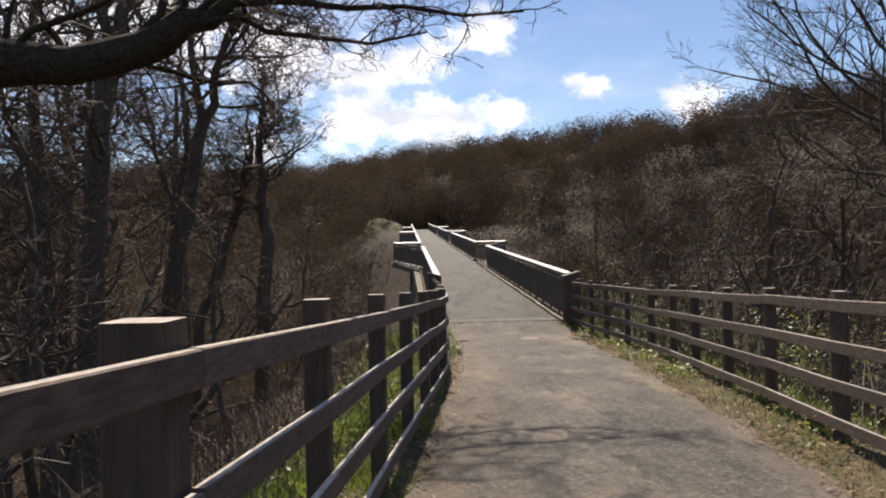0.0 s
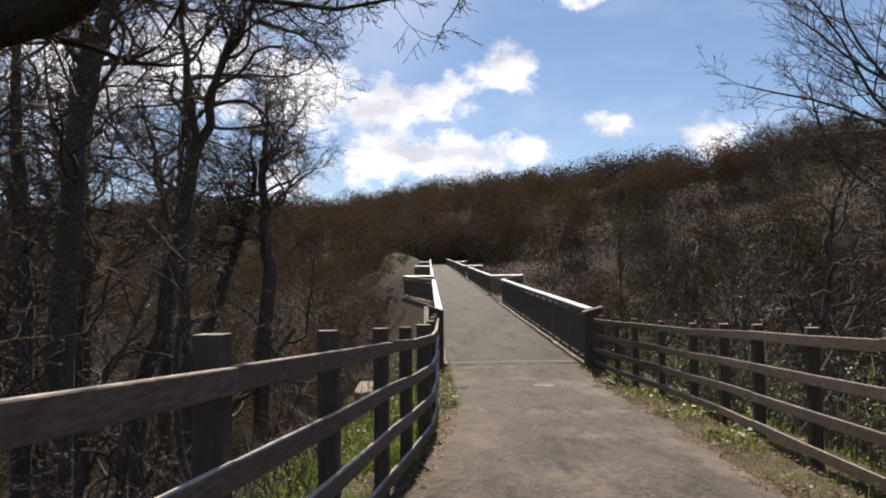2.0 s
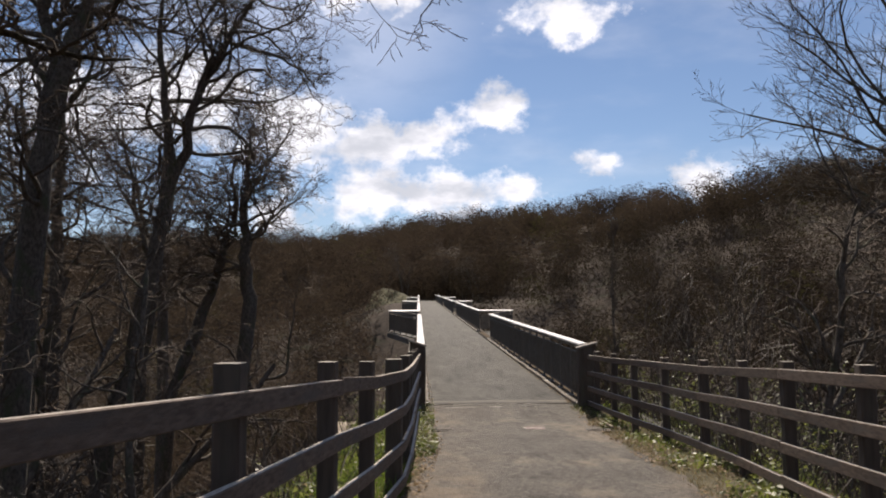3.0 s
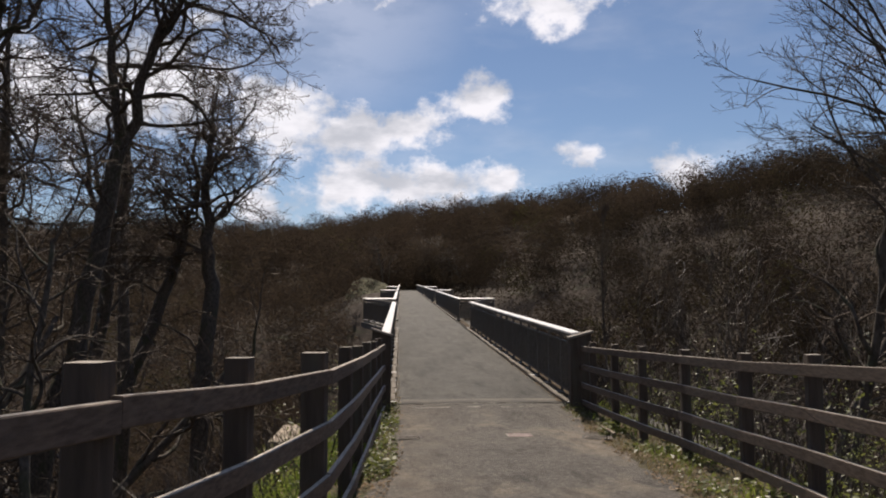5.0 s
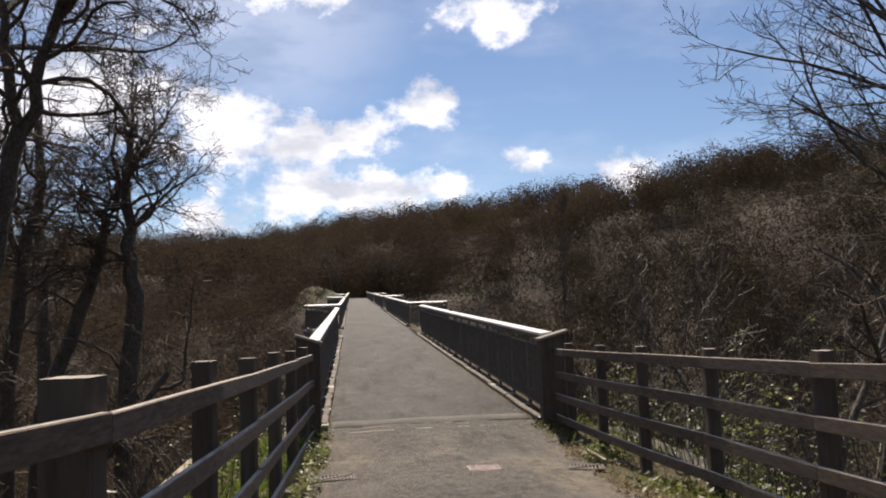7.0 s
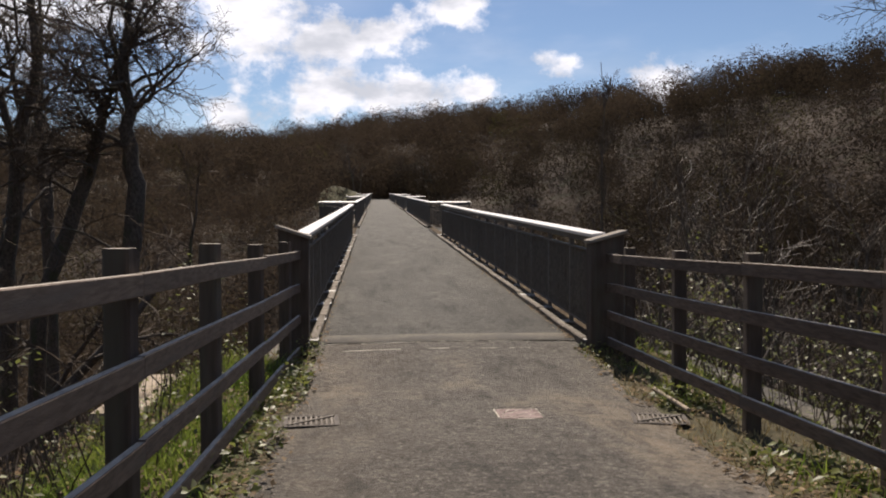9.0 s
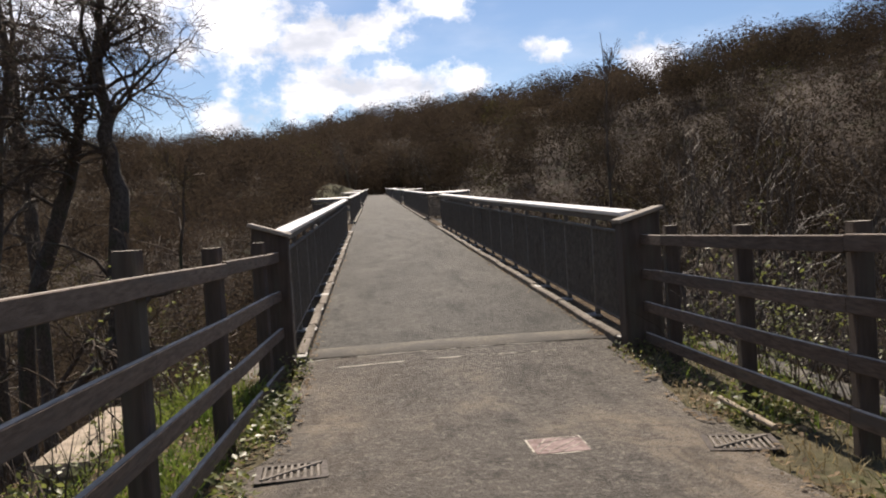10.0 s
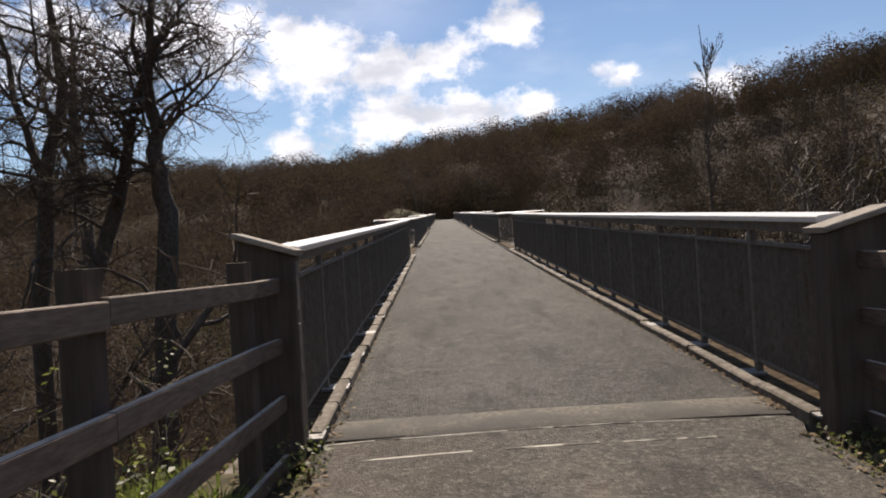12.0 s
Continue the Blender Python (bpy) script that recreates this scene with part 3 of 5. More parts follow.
def parapet(points, inward, pale, fine, label):
    """Steel parapet along a polyline of (x, y): handrail, posts on base plates, framed infill of upright bars."""
    p = thing("parapet", label, "parapet", group="parapets of the bridge")
    rng = random.Random(int(points[0][1] * 10 + points[0][0]))
    for leg, ((xa, ya), (xb, yb)) in enumerate(zip(points[:-1], points[1:])):
        foot_a, foot_b = Vector((xa, ya, deck_z(ya))), Vector((xb, yb, deck_z(yb)))
        top_a, top_b = Vector((xa, ya, rail_z(ya))), Vector((xb, yb, rail_z(yb)))
        run = (foot_b - foot_a).length
        d = (foot_b - foot_a) / run
        over = Vector((0, 0, -0.028))
        timber = leg in pale
        lean = radians(14 if abs(d.x) > 0.7 else 5)
        tilt = Vector((0, 0, math.cos(lean))) + Vector(inward[leg]) * math.sin(lean)
        wide, deep = (0.008, 0.05) if abs(d.x) > 0.7 else (0.045, 0.008)
        lengths = max(1, round(run / 3.6)) if ya < 60 else 1
        for k in range(lengths):
            a, b = top_a.lerp(top_b, k / lengths), top_a.lerp(top_b, (k + 1) / lengths)
            lap = 0.05 if lengths == 1 else 0.0
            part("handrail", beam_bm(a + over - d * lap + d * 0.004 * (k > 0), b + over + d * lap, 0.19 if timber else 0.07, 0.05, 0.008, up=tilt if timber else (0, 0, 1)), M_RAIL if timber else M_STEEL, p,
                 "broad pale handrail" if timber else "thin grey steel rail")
        low = Vector((0, 0, -0.1))
        part("subrail", beam_bm(top_a + low, top_b + low, 0.07, 0.08, 0.005), M_STEEL, p)
        n = max(1, round(run / PANEL))
        for i in range(n + 1):
            c, t = foot_a.lerp(foot_b, i / n), top_a.lerp(top_b, i / n)
            stanchion = part("post", beam_bm(c + Vector((0, 0, 0.03)), t + Vector((0, 0, -0.06)), 0.055, 0.075, 0.004, up=tuple(d)), M_STEEL, p)
            plate = part("base_plate", beam_bm(c - d * 0.11 + Vector((0, 0, 0.062)), c + d * 0.11 + Vector((0, 0, 0.062)), 0.24, 0.02, 0.003), M_GALV, stanchion, "pale galvanised base plate")
            plate.matrix_basis = Matrix.Translation(Vector(inward[leg]) * 0.085 + Vector((rng.uniform(-0.01, 0.01), 0, rng.uniform(-0.004, 0.006))))
            if i == n:
                break
            e, te = foot_a.lerp(foot_b, (i + 1) / n), top_a.lerp(top_b, (i + 1) / n)
            lo_a, lo_b = c + d * 0.035 + Vector((0, 0, INFILL_BOT)), e - d * 0.035 + Vector((0, 0, INFILL_BOT))
            hi_a, hi_b = t + d * 0.035 + Vector((0, 0, -INFILL_GAP)), te - d * 0.035 + Vector((0, 0, -INFILL_GAP))
            part("bottom_rail", beam_bm(lo_a, lo_b, 0.05, 0.03, 0.003), M_STEEL, p)
            panel = part("panel_rail", beam_bm(hi_a, hi_b, 0.05, 0.03, 0.003), M_STEEL, p)
            m = max(2, round((lo_b - lo_a).length / 0.075))
            bm = None
            for k in range(1, m):
                lo, hi = lo_a.lerp(lo_b, k / m) + Vector((0, 0, 0.012)), hi_a.lerp(hi_b, k / m) - Vector((0, 0, 0.012))
                if c.y < fine:
                    part("bar", beam_bm(lo, hi, wide, deep, 0.001, up=tuple(d)), M_STEEL, panel)
                else:
                    bm = bm or bmesh.new()
                    beam_bm(lo, hi, wide, deep, 0.001, bm, up=tuple(d))
            if bm:
                tagged(part("infill", bm, M_STEEL, panel), kind="stuff")
    return p


for rail, out, y_start in ((rail_left, -OUT, 23.7), (rail_right, OUT + 0.24, 23.45)):
    y, inner = y_start, (-1 if out > 0 else 1, 0, 0)
    for y0, y1 in BAYS:
        stops = [y, 34.7, y0] if y < 30 else [y, y0]
        parapet([(rail(q), q) for q in stops], (inner, inner), (0, 1), 33.0, "grey steel parapet with a broad pale handrail and barred infill")
        parapet([(rail(y0), y0), (rail(y1) + out, y1), (rail(y1), y1)], (inner, (0, -1, 0)), (1,), 33.0, "grey steel parapet round a wedge-shaped viewing bay")
        y = y1
    parapet([(rail(y), y), (rail(BRIDGE_END), BRIDGE_END)], (inner,), (0,), 33.0, "grey steel parapet with a broad pale handrail and barred infill")


def kerb(edge, side, y_start, label):
    """Kerb stones, one by one near the mouth of the bridge, along the edge of the deck."""
    k = thing("kerb", label, "kerb", group="kerbs of the bridge", kind="structure")
    rng = random.Random(12 + side)
    stone = mesh_of("kerb_stone", box_bm(-0.055, 0.055, -0.445, 0.445, -0.14, 0.085, 0.016), M_KERB)
    y = y_start
    while y < 78:
        ym = y + 0.45
        if not any(a - 0.3 < ym < b + 0.3 for a, b in BAYS):
            ob = part("kerb_stone", stone, M_KERB, k)
            ob.matrix_basis = pose(edge(ym) + side * 0.05 + rng.uniform(-0.012, 0.012), ym, deck_z(ym) + rng.uniform(-0.018, 0.006), 2.6, rng.uniform(-2, 2), rng.uniform(-0.9, 0.9))
        y += 0.9
    for a, b in ((BAYS[1][1], BAYS[2][0]), (BAYS[2][1], BRIDGE_END)):
        part("kerb_run", beam_bm((edge(a) + side * 0.05, a, deck_z(a) - 0.025), (edge(b) + side * 0.05, b, deck_z(b) - 0.025), 0.11, 0.22, 0.012), M_KERB, k)
    return k


kerb(deck_left, -1, 23.72, "pale concrete kerb stones along the bridge deck")
kerb(deck_right, 1, 23.45, "pale concrete kerb stones along the bridge deck")
for edge, side in ((deck_left, -1), (deck_right, 1)):
    bm = bmesh.new()
    stops = (23.7, 34.7, 45.3, 53.0, 89.5, BRIDGE_END)
    for a, b in zip(stops[:-1], stops[1:]):
        beam_bm((edge(a) + side * 0.25, a, deck_z(a) - 0.045), (edge(b) + side * 0.25, b, deck_z(b) - 0.045), 0.28, 0.17, 0.01, bm)
    ob = new("plinth", mesh_of("plinth", bm, M_GRIME))
    tagged(ob, "low dirt-covered concrete plinth under the steel parapet", "plinth", kind="structure")

# expansion joint across the mouth of the bridge
joint = thing("expansion_joint", "pale mortar band with worn metal strips across the deck", "expansion joint", kind="structure")
jv, jf = [], []
for k in range(9):
    u = k / 8
    for y, lift in ((23.735, -0.004), (23.75, 0.004), (24.24, 0.004), (24.26, -0.004)):
        jv.append((1.28 + 3.36 * u, y + 0.012 * math.sin(k * 2.1), deck_z(y) + 0.012 * (1 - (2 * u - 1) ** 2) + lift))
    if k:
        jf += [(4 * k - 4 + q, 4 * k + q, 4 * k + q + 1, 4 * k - 3 + q) for q in range(3)]
part("mortar_band", raw_mesh("mortar_band", jv, jf, M_JOINT), M_JOINT, joint)
for x0, x1, y0, y1 in ((2.25, 3.0, 27.3, 27.42), (2.9, 3.5, 27.36, 27.52), (1.7, 2.2, 26.0, 26.04)):
    z0 = deck_z(y0) + 0.009
    part("worn_patch", from_lists([(x0, y0, z0), (x0 + 0.4 * (x1 - x0), y0 - 0.02, z0), (x1, y0 + 0.03, z0), (x1 - 0.1, y1, z0 + 0.006), (x0 + 0.5 * (x1 - x0), y1 + 0.03, z0 + 0.007), (x0 + 0.08, y1 - 0.02, z0 + 0.005)], [(0, 1, 2, 3, 4, 5)]), M_JOINT, joint)


def path_top(x, y):
    u = (x - lerp(y, PATH_LEFT)) / (lerp(y, PATH_RIGHT) - lerp(y, PATH_LEFT))
    return path_z(y) - 0.012 + 0.03 * (1 - (2 * u - 1) ** 2)


for a_, b_, y, w, mat in ((1.24, 2.0, 23.72, 0.016, M_IRON), (2.0, 3.3, 23.722, 0.016, M_IRON), (3.3, 4.62, 23.72, 0.016, M_IRON),
                          (1.26, 1.62, 23.69, 0.03, M_STRIP), (1.75, 2.9, 23.695, 0.026, M_STRIP), (2.91, 3.5, 23.7, 0.022, M_STRIP), (3.51, 4.58, 23.695, 0.018, M_STRIP),
                          (1.55, 2.3, 23.27, 0.04, M_STRIP), (2.52, 3.15, 23.28, 0.045, M_STRIP), (3.3, 3.6, 23.27, 0.032, M_STRIP), (3.66, 3.74, 23.27, 0.028, M_STRIP), (3.8, 3.93, 23.27, 0.028, M_STRIP)):
    part("mortar_strip", beam_bm((a_, y, path_top(a_, y) - 0.011), (b_, y + 0.012, path_top(b_, y) - 0.011), w, 0.03, 0.003), mat, joint)
M_BANK = material("dry_bank", (0.03, 0.03, 0.012), (0.1, 0.09, 0.034), 1.2, 0.95, 0.8, 6.0, tint=(0.06, 0.07, 0.022), tint_scale=0.8, bump_dist=0.08)

# ---- trees ----
class Tubes:
    """Collects tapered tubes and turns them into one mesh."""

    def __init__(self):
        self.v, self.f = [], []

    def add(self, pts, radii, sides):
        base = len(self.v)
        n = len(pts)
        for i in range(n):
            d = (pts[min(i + 1, n - 1)] - pts[max(i - 1, 0)])
            u = d.cross(Vector((0.31, 0.17, 0.93))).normalized()
            w = d.cross(u).normalized()
            for s in range(sides):
                a = 2 * math.pi * s / sides
                self.v.append(pts[i] + (u * math.cos(a) + w * math.sin(a)) * radii[i])
        for i in range(n - 1):
            for s in range(sides):
                t = (s + 1) % sides
                a = base + i * sides
                self.f.append((a + s, a + t, a + sides + t, a + sides + s))

    def mesh(self, name, mat, smooth=True):
        return raw_mesh(name, [tuple(p) for p in self.v], self.f, mat, smooth)


def grow(rng, wood, twig, start, way, length, radius, level, shape, thin=0.009):
    """One limb and, from it, the next finer ones."""
    kids, gnarl, lift, spread, short = shape
    steps = (1 if thin > 0.008 else 2) if level >= max(3, len(shape[0])) else (9, 9, 7, 3, 2, 2)[level]
    pts, radii = [start.copy()], [radius]
    d = way.normalized()
    bend = Vector((0, 0, 0))
    for i in range(steps):
        g = gnarl * (0.35 if level == 0 else 1.0)
        bend = bend * 0.45 + Vector((rng.gauss(0, g), rng.gauss(0, g), rng.gauss(0, g * 0.8)))
        d = (d + bend + Vector((0, 0, lift * (0.4 if level else 0.15)))).normalized()
        pts.append(pts[-1] + d * (length / steps))
        f = (i + 1) / steps
        radii.append(max(radius * (1 - 0.62 * f if level == 0 else 1 - 0.75 * f), thin))
    (wood if level < 2 else twig).add(pts, radii, (8, 6, 3, 3, 3, 3)[level])
    if level >= len(kids):
        return
    n = kids[level]
    for k in range(n):
        f = (0.38 if level == 0 else 0.22) + (1 - (0.38 if level == 0 else 0.22)) * (k + rng.random()) / n
        i = min(int(f * steps), steps - 1)
        u = f * steps - i
        p = pts[i].lerp(pts[i + 1], u)
        along = (pts[i + 1] - pts[i]).normalized()
        side = Vector((rng.gauss(0, 1), rng.gauss(0, 1), rng.gauss(0, 0.5)))
        side = (side - along * side.dot(along)).normalized()
        c = math.cos(spread * rng.uniform(0.7, 1.2))
        w = along * c + side * math.sqrt(max(0, 1 - c * c))
        grow(rng, wood, twig, p, w, length * short * rng.uniform(0.7, 1.15) * (1.1 - 0.45 * f), radii[i] * rng.uniform(0.5, 0.7), level + 1, shape, thin)


def tree_meshes(seed, height, radius, kids=(9, 6, 5, 4), gnarl=0.17, lift=0.1, spread=0.95, short=0.55, lean=(0, 0, 0), stems=1, thin=0.009):
    rng = random.Random(seed)
    wood, twig = Tubes(), Tubes()
    for s in range(stems):
        way = Vector((lean[0] + (rng.uniform(-0.3, 0.3) if stems > 1 else 0), lean[1] + (rng.uniform(-0.3, 0.3) if stems > 1 else 0), 1))
        grow(rng, wood, twig, Vector((rng.uniform(-0.2, 0.2) * (stems > 1), rng.uniform(-0.2, 0.2) * (stems > 1), -0.6)), way, height * 0.8, radius, 0, (kids, gnarl, lift, spread, short), thin)
    return wood.mesh("trunk", M_BARK), twig.mesh("crown", M_TWIG)


def tree(name, meshes, m, label, group=""):
    t = thing(name, label, "tree", group=group)
    part("trunk", meshes[0], M_BARK, t)
    part("crown", meshes[1], M_TWIG, t)
    t.matrix_basis = m
    return t


def on_ground(x, y, sink=0.0):
    return float(terrain(x, y)) - sink


def stand(x, y, rz=0.0, s=1.0):
    return pose(x, y, on_ground(x, y), 0, 0, rz) @ Matrix.Scale(s, 4)


BANK_SHAPE = ((7, 6, 5, 4), 0.3, 0.05, 0.9, 0.52)


def stem_tree(stems, y, seed, label, shape=BANK_SHAPE, limbs=11, reach=4.2, start=0.3, group="bare trees of the left bank", upright=0.0, thin=0.0105):
    """A tree from its main stems, each a run of (x, z, radius) that stands in the plane y; limbs and twigs grow from them."""
    rng = random.Random(seed)
    wood, twig = Tubes(), Tubes()
    for run, bare, *own in stems:
        limbs_, reach_ = own or (limbs, reach)
        pts = [Vector((x, y + rng.uniform(-0.3, 0.3), z)) for x, z, r in run]
        radii = [r for x, z, r in run]
        if run[0][1] < 0:
            pts[0].z = min(pts[0].z, on_ground(run[0][0], y) - 0.5)
        fine_p, fine_r = [], []
        for k in range(len(pts) - 1):
            for u in (0, 0.33, 0.67):
                p = pts[k].lerp(pts[k + 1], u)
                p += Vector((rng.gauss(0, 0.09), rng.gauss(0, 0.09), 0)) * (u > 0)
                fine_p.append(p)
                fine_r.append(radii[k] * (1 - u) + radii[k + 1] * u)
        fine_p.append(pts[-1])
        fine_r.append(radii[-1])
        wood.add(fine_p, fine_r, 9)
        n = len(fine_p) - 1
        for k in range(limbs_ if not bare else 0):
            f = start + (1 - start) * (k + rng.random()) / limbs_
            i = min(int(f * n), n - 1)
            along = (fine_p[i + 1] - fine_p[i]).normalized()
            side = Vector((rng.gauss(0, 1), rng.gauss(0, 0.8), rng.gauss(0, 0.3)))
            w = along * (rng.uniform(0.2, 0.8) + upright) + side.normalized()
            grow(rng, wood, twig, fine_p[i].copy(), w, reach_ * 1.6 * rng.uniform(0.6, 1.15) * (1.15 - 0.5 * f), min(fine_r[i] * 0.5, 0.095), 1, shape, thin)
    t = thing("bare_tree", label, "tree", group=group)
    part("trunk", wood.mesh("trunk", M_BARK), M_BARK, t)
    part("crown", twig.mesh("crown", M_TWIG), M_TWIG, t)
    return t


stem_tree([([(-12.3, -6.59, 0.43), (-11.5, -3.01, 0.39), (-10.5, 0.65, 0.36), (-9.65, 4.65, 0.32), (-9.02, 7.71, 0.29)], True),
           ([(-9.02, 7.71, 0.23), (-8.43, 10.01, 0.20), (-7.66, 11.97, 0.16), (-6.81, 13.50, 0.13), (-5.79, 15.54, 0.07)], False),
           ([(-9.11, 7.71, 0.20), (-9.45, 10.44, 0.17), (-9.79, 12.31, 0.14), (-9.53, 15.97, 0.06)], False),
           ([(-7.0, 13.2, 0.09), (-5.70, 12.73, 0.08), (-4.60, 12.48, 0.06), (-3.66, 11.80, 0.04), (-3.15, 11.03, 0.03)], False, 10, 1.3)],
          38.3, 11, "tall bare forked tree leaning on the steep bank", ((7, 6, 6, 4), 0.28, 0.05, 0.9, 0.54), 19, 4.4, 0.1)
stem_tree([([(-8.70, -7.99, 0.45), (-8.16, -0.79, 0.40), (-7.80, 2.54, 0.38), (-8.16, 4.79, 0.29), (-8.20, 7.31, 0.22), (-8.07, 9.29, 0.15), (-7.71, 12.35, 0.05)], False)],
          48.5, 12, "bare tree with a rounded fan of fine branches", ((8, 7, 6, 4), 0.31, 0.08, 0.9, 0.55), 28, 4.0, 0.46, upright=0.6)
stem_tree([([(-13.38, -7.99, 0.38), (-12.12, -2.59, 0.34), (-10.59, 2.00, 0.31), (-9.60, 4.61, 0.23), (-9.06, 6.77, 0.16), (-8.88, 10.46, 0.06)], False)],
          49.6, 15, "leaning bare tree beside the rounded one", BANK_SHAPE, 24, 3.2, 0.42)
stem_tree([([(-11.5, -5, 0.5), (-11.3, -1, 0.46), (-11.0, 3.8, 0.42), (-10.7, 7.0, 0.36), (-10.0, 9.4, 0.27), (-9.4, 12, 0.2), (-9.0, 16, 0.08)], False),
           ([(-10.7, 7.0, 0.26), (-10.5, 9.6, 0.22), (-11.0, 12, 0.16), (-11.6, 16, 0.07)], False)],
          30, 13, "thick-trunked bare tree on the wooded bank", BANK_SHAPE, 19, 4.2, 0.3)
for x, y, seed, hi in ((-15.2, 36, 14, 15), (-17.5, 47, 16, 16), (-21, 39, 17, 16), (-16.0, 61, 18, 14), (-23, 56, 19, 16), (-15.5, 24, 20, 15), (-15.4, 53, 22, 15)):
    w = random.Random(seed).uniform(-0.6, 1.2)
    stem_tree([([(x, -9, 0.42), (x + w * 0.4, -1, 0.38), (x + w, 4.5, 0.32), (x + w * 1.6, 8.5, 0.24), (x + w * 1.4, hi, 0.07)], False),
               ([(x + w, 4.5, 0.2), (x + w - 1.4, 8, 0.15), (x + w - 2.2, hi - 1.5, 0.05)], False)],
              y, seed, "tall gnarled bare tree on the wooded bank", BANK_SHAPE, 17, 4.4, 0.35)


def oak_with_limb():
    """A big oak beside the path whose dark limb reaches over the fence and path."""
    rng = random.Random(5)
    wood, twig = Tubes(), Tubes()
    shape = ((5, 6, 5, 3), 0.27, 0.03, 0.9, 0.5)
    x, y = -11.3, 12.3
    z = on_ground(x, y)
    wood.add([Vector((x, y, z - 0.6)), Vector((x + 0.1, y, z + 2.5)), Vector((x - 0.1, y + 0.2, 2.6)), Vector((x - 0.3, y + 0.3, 6.5)), Vector((x - 0.2, y + 0.8, 12))], [0.85, 0.68, 0.6, 0.45, 0.2], 12)
    limb = [Vector(p) for p in ((-11.2, 12.3, 2.9), (-9.4, 12.4, 3.75), (-7.6, 12.4, 4.08), (-6.0, 12.5, 4.28), (-4.9, 12.5, 4.38), (-3.9, 12.5, 4.66), (-3.2, 12.5, 4.92),
                                (-2.5, 12.6, 5.35), (-1.5, 13.4, 6.1), (-0.9, 13.9, 6.6), (-0.3, 14.4, 7.0))]
    radii = [0.5, 0.44, 0.4, 0.37, 0.34, 0.29, 0.22, 0.13, 0.085, 0.055, 0.03]
    fine_p, fine_r = [], []
    for k in range(len(limb) - 1):
        for u in (0, 0.5):
            fine_p.append(limb[k].lerp(limb[k + 1], u) + Vector((0, rng.gauss(0, 0.07), rng.gauss(0, 0.065))))
            fine_r.append((radii[k] * (1 - u) + radii[k + 1] * u) * rng.uniform(0.86, 1.12))
    wood.add(fine_p, fine_r, 12)
    for i in (1, 1, 2, 2, 3, 3, 4, 4, 5, 5, 6, 6, 7, 7, 7, 8, 8, 8, 9, 9, 9, 9, 10, 10, 10):
        far = i > 7
        w = Vector((rng.uniform(-0.3, 0.7), rng.uniform(-0.2, 1.0), rng.uniform(0.5, 0.9) if far else rng.uniform(0.7, 1.2)))
        grow(rng, wood, twig, limb[i].copy(), w, rng.uniform(2.2, 3.6), min(max(radii[i] * 0.4, 0.03), 0.07), 1, shape, 0.006)
    # two thin boughs that hang out level over the path
    for bough, r in ((((-3.0, 12.5, 5.0), (-2.4, 12.6, 5.12), (-2.0, 12.7, 4.9), (-1.3, 12.8, 4.86), (-0.4, 12.9, 4.8), (0.5, 13.0, 4.95)), 0.065),
                     (((-2.5, 12.6, 5.35), (-1.65, 12.8, 5.45), (-0.75, 12.9, 5.35), (0.14, 13.1, 5.38), (1.1, 13.2, 5.3), (2.1, 13.2, 5.32)), 0.07),
                     (((-1.5, 13.4, 6.1), (0.2, 13.6, 6.5), (1.4, 13.8, 6.7), (2.6, 14.0, 6.8)), 0.05),
                     (((-11.5, 12.6, 6.4), (-7.0, 12.3, 7.4), (-3.2, 12.2, 7.6), (-1.0, 12.4, 7.7), (0.8, 12.6, 7.9), (2.6, 12.8, 8.0)), 0.16),
                     (((-11.5, 12.8, 8.0), (-7.5, 12.2, 9.0), (-3.5, 12.0, 9.3), (-1.0, 12.1, 9.2), (0.9, 12.2, 9.4), (2.8, 12.4, 9.3)), 0.16),
                     (((-3.2, 12.2, 7.6), (-1.4, 11.6, 7.9), (0.4, 11.4, 8.1), (1.9, 11.5, 8.0)), 0.06)):
        run = [Vector(p) + Vector((0, 0, rng.gauss(0, 0.03))) for p in bough]
        wood.add(run, [r * (1 - 0.75 * k / (len(run) - 1)) for k in range(len(run))], 6)
        for k in range(22):
            f = 0.12 + 0.88 * k / 22
            i = min(int(f * (len(run) - 1)), len(run) - 2)
            p = run[i].lerp(run[i + 1], f * (len(run) - 1) - i)
            w = Vector((rng.uniform(-0.1, 0.9), rng.uniform(-0.8, 0.8), rng.uniform(-0.35, 0.45)))
            grow(rng, wood, twig, p, w, rng.uniform(0.5, 1.3), 0.019, 2, ((5, 6, 5, 4), 0.3, 0.03, 0.85, 0.5), 0.005)
    # a low sweep of older wood under the limb
    wood.add([Vector(p) for p in ((-10.9, 12.3, 3.4), (-9.0, 12.9, 4.6), (-7.4, 13.4, 5.2), (-6.3, 13.8, 6.1), (-5.6, 14, 7.5))], [0.3, 0.24, 0.19, 0.14, 0.07], 8)
    for k in range(10):
        a = k * 2.4
        grow(rng, wood, twig, Vector((x - 0.2, y + 0.3, 4.5 + k * 0.7)), Vector((math.cos(a), math.sin(a), 0.5)), 5.5 - 0.3 * k, 0.17, 1, shape)
    t = thing("oak_tree", "big dark bare oak whose thick limb reaches over the fence", "tree")
    part("trunk", wood.mesh("trunk", M_OAK), M_OAK, t)
    part("crown", twig.mesh("crown", M_TWIG), M_TWIG, t)


oak_with_limb()


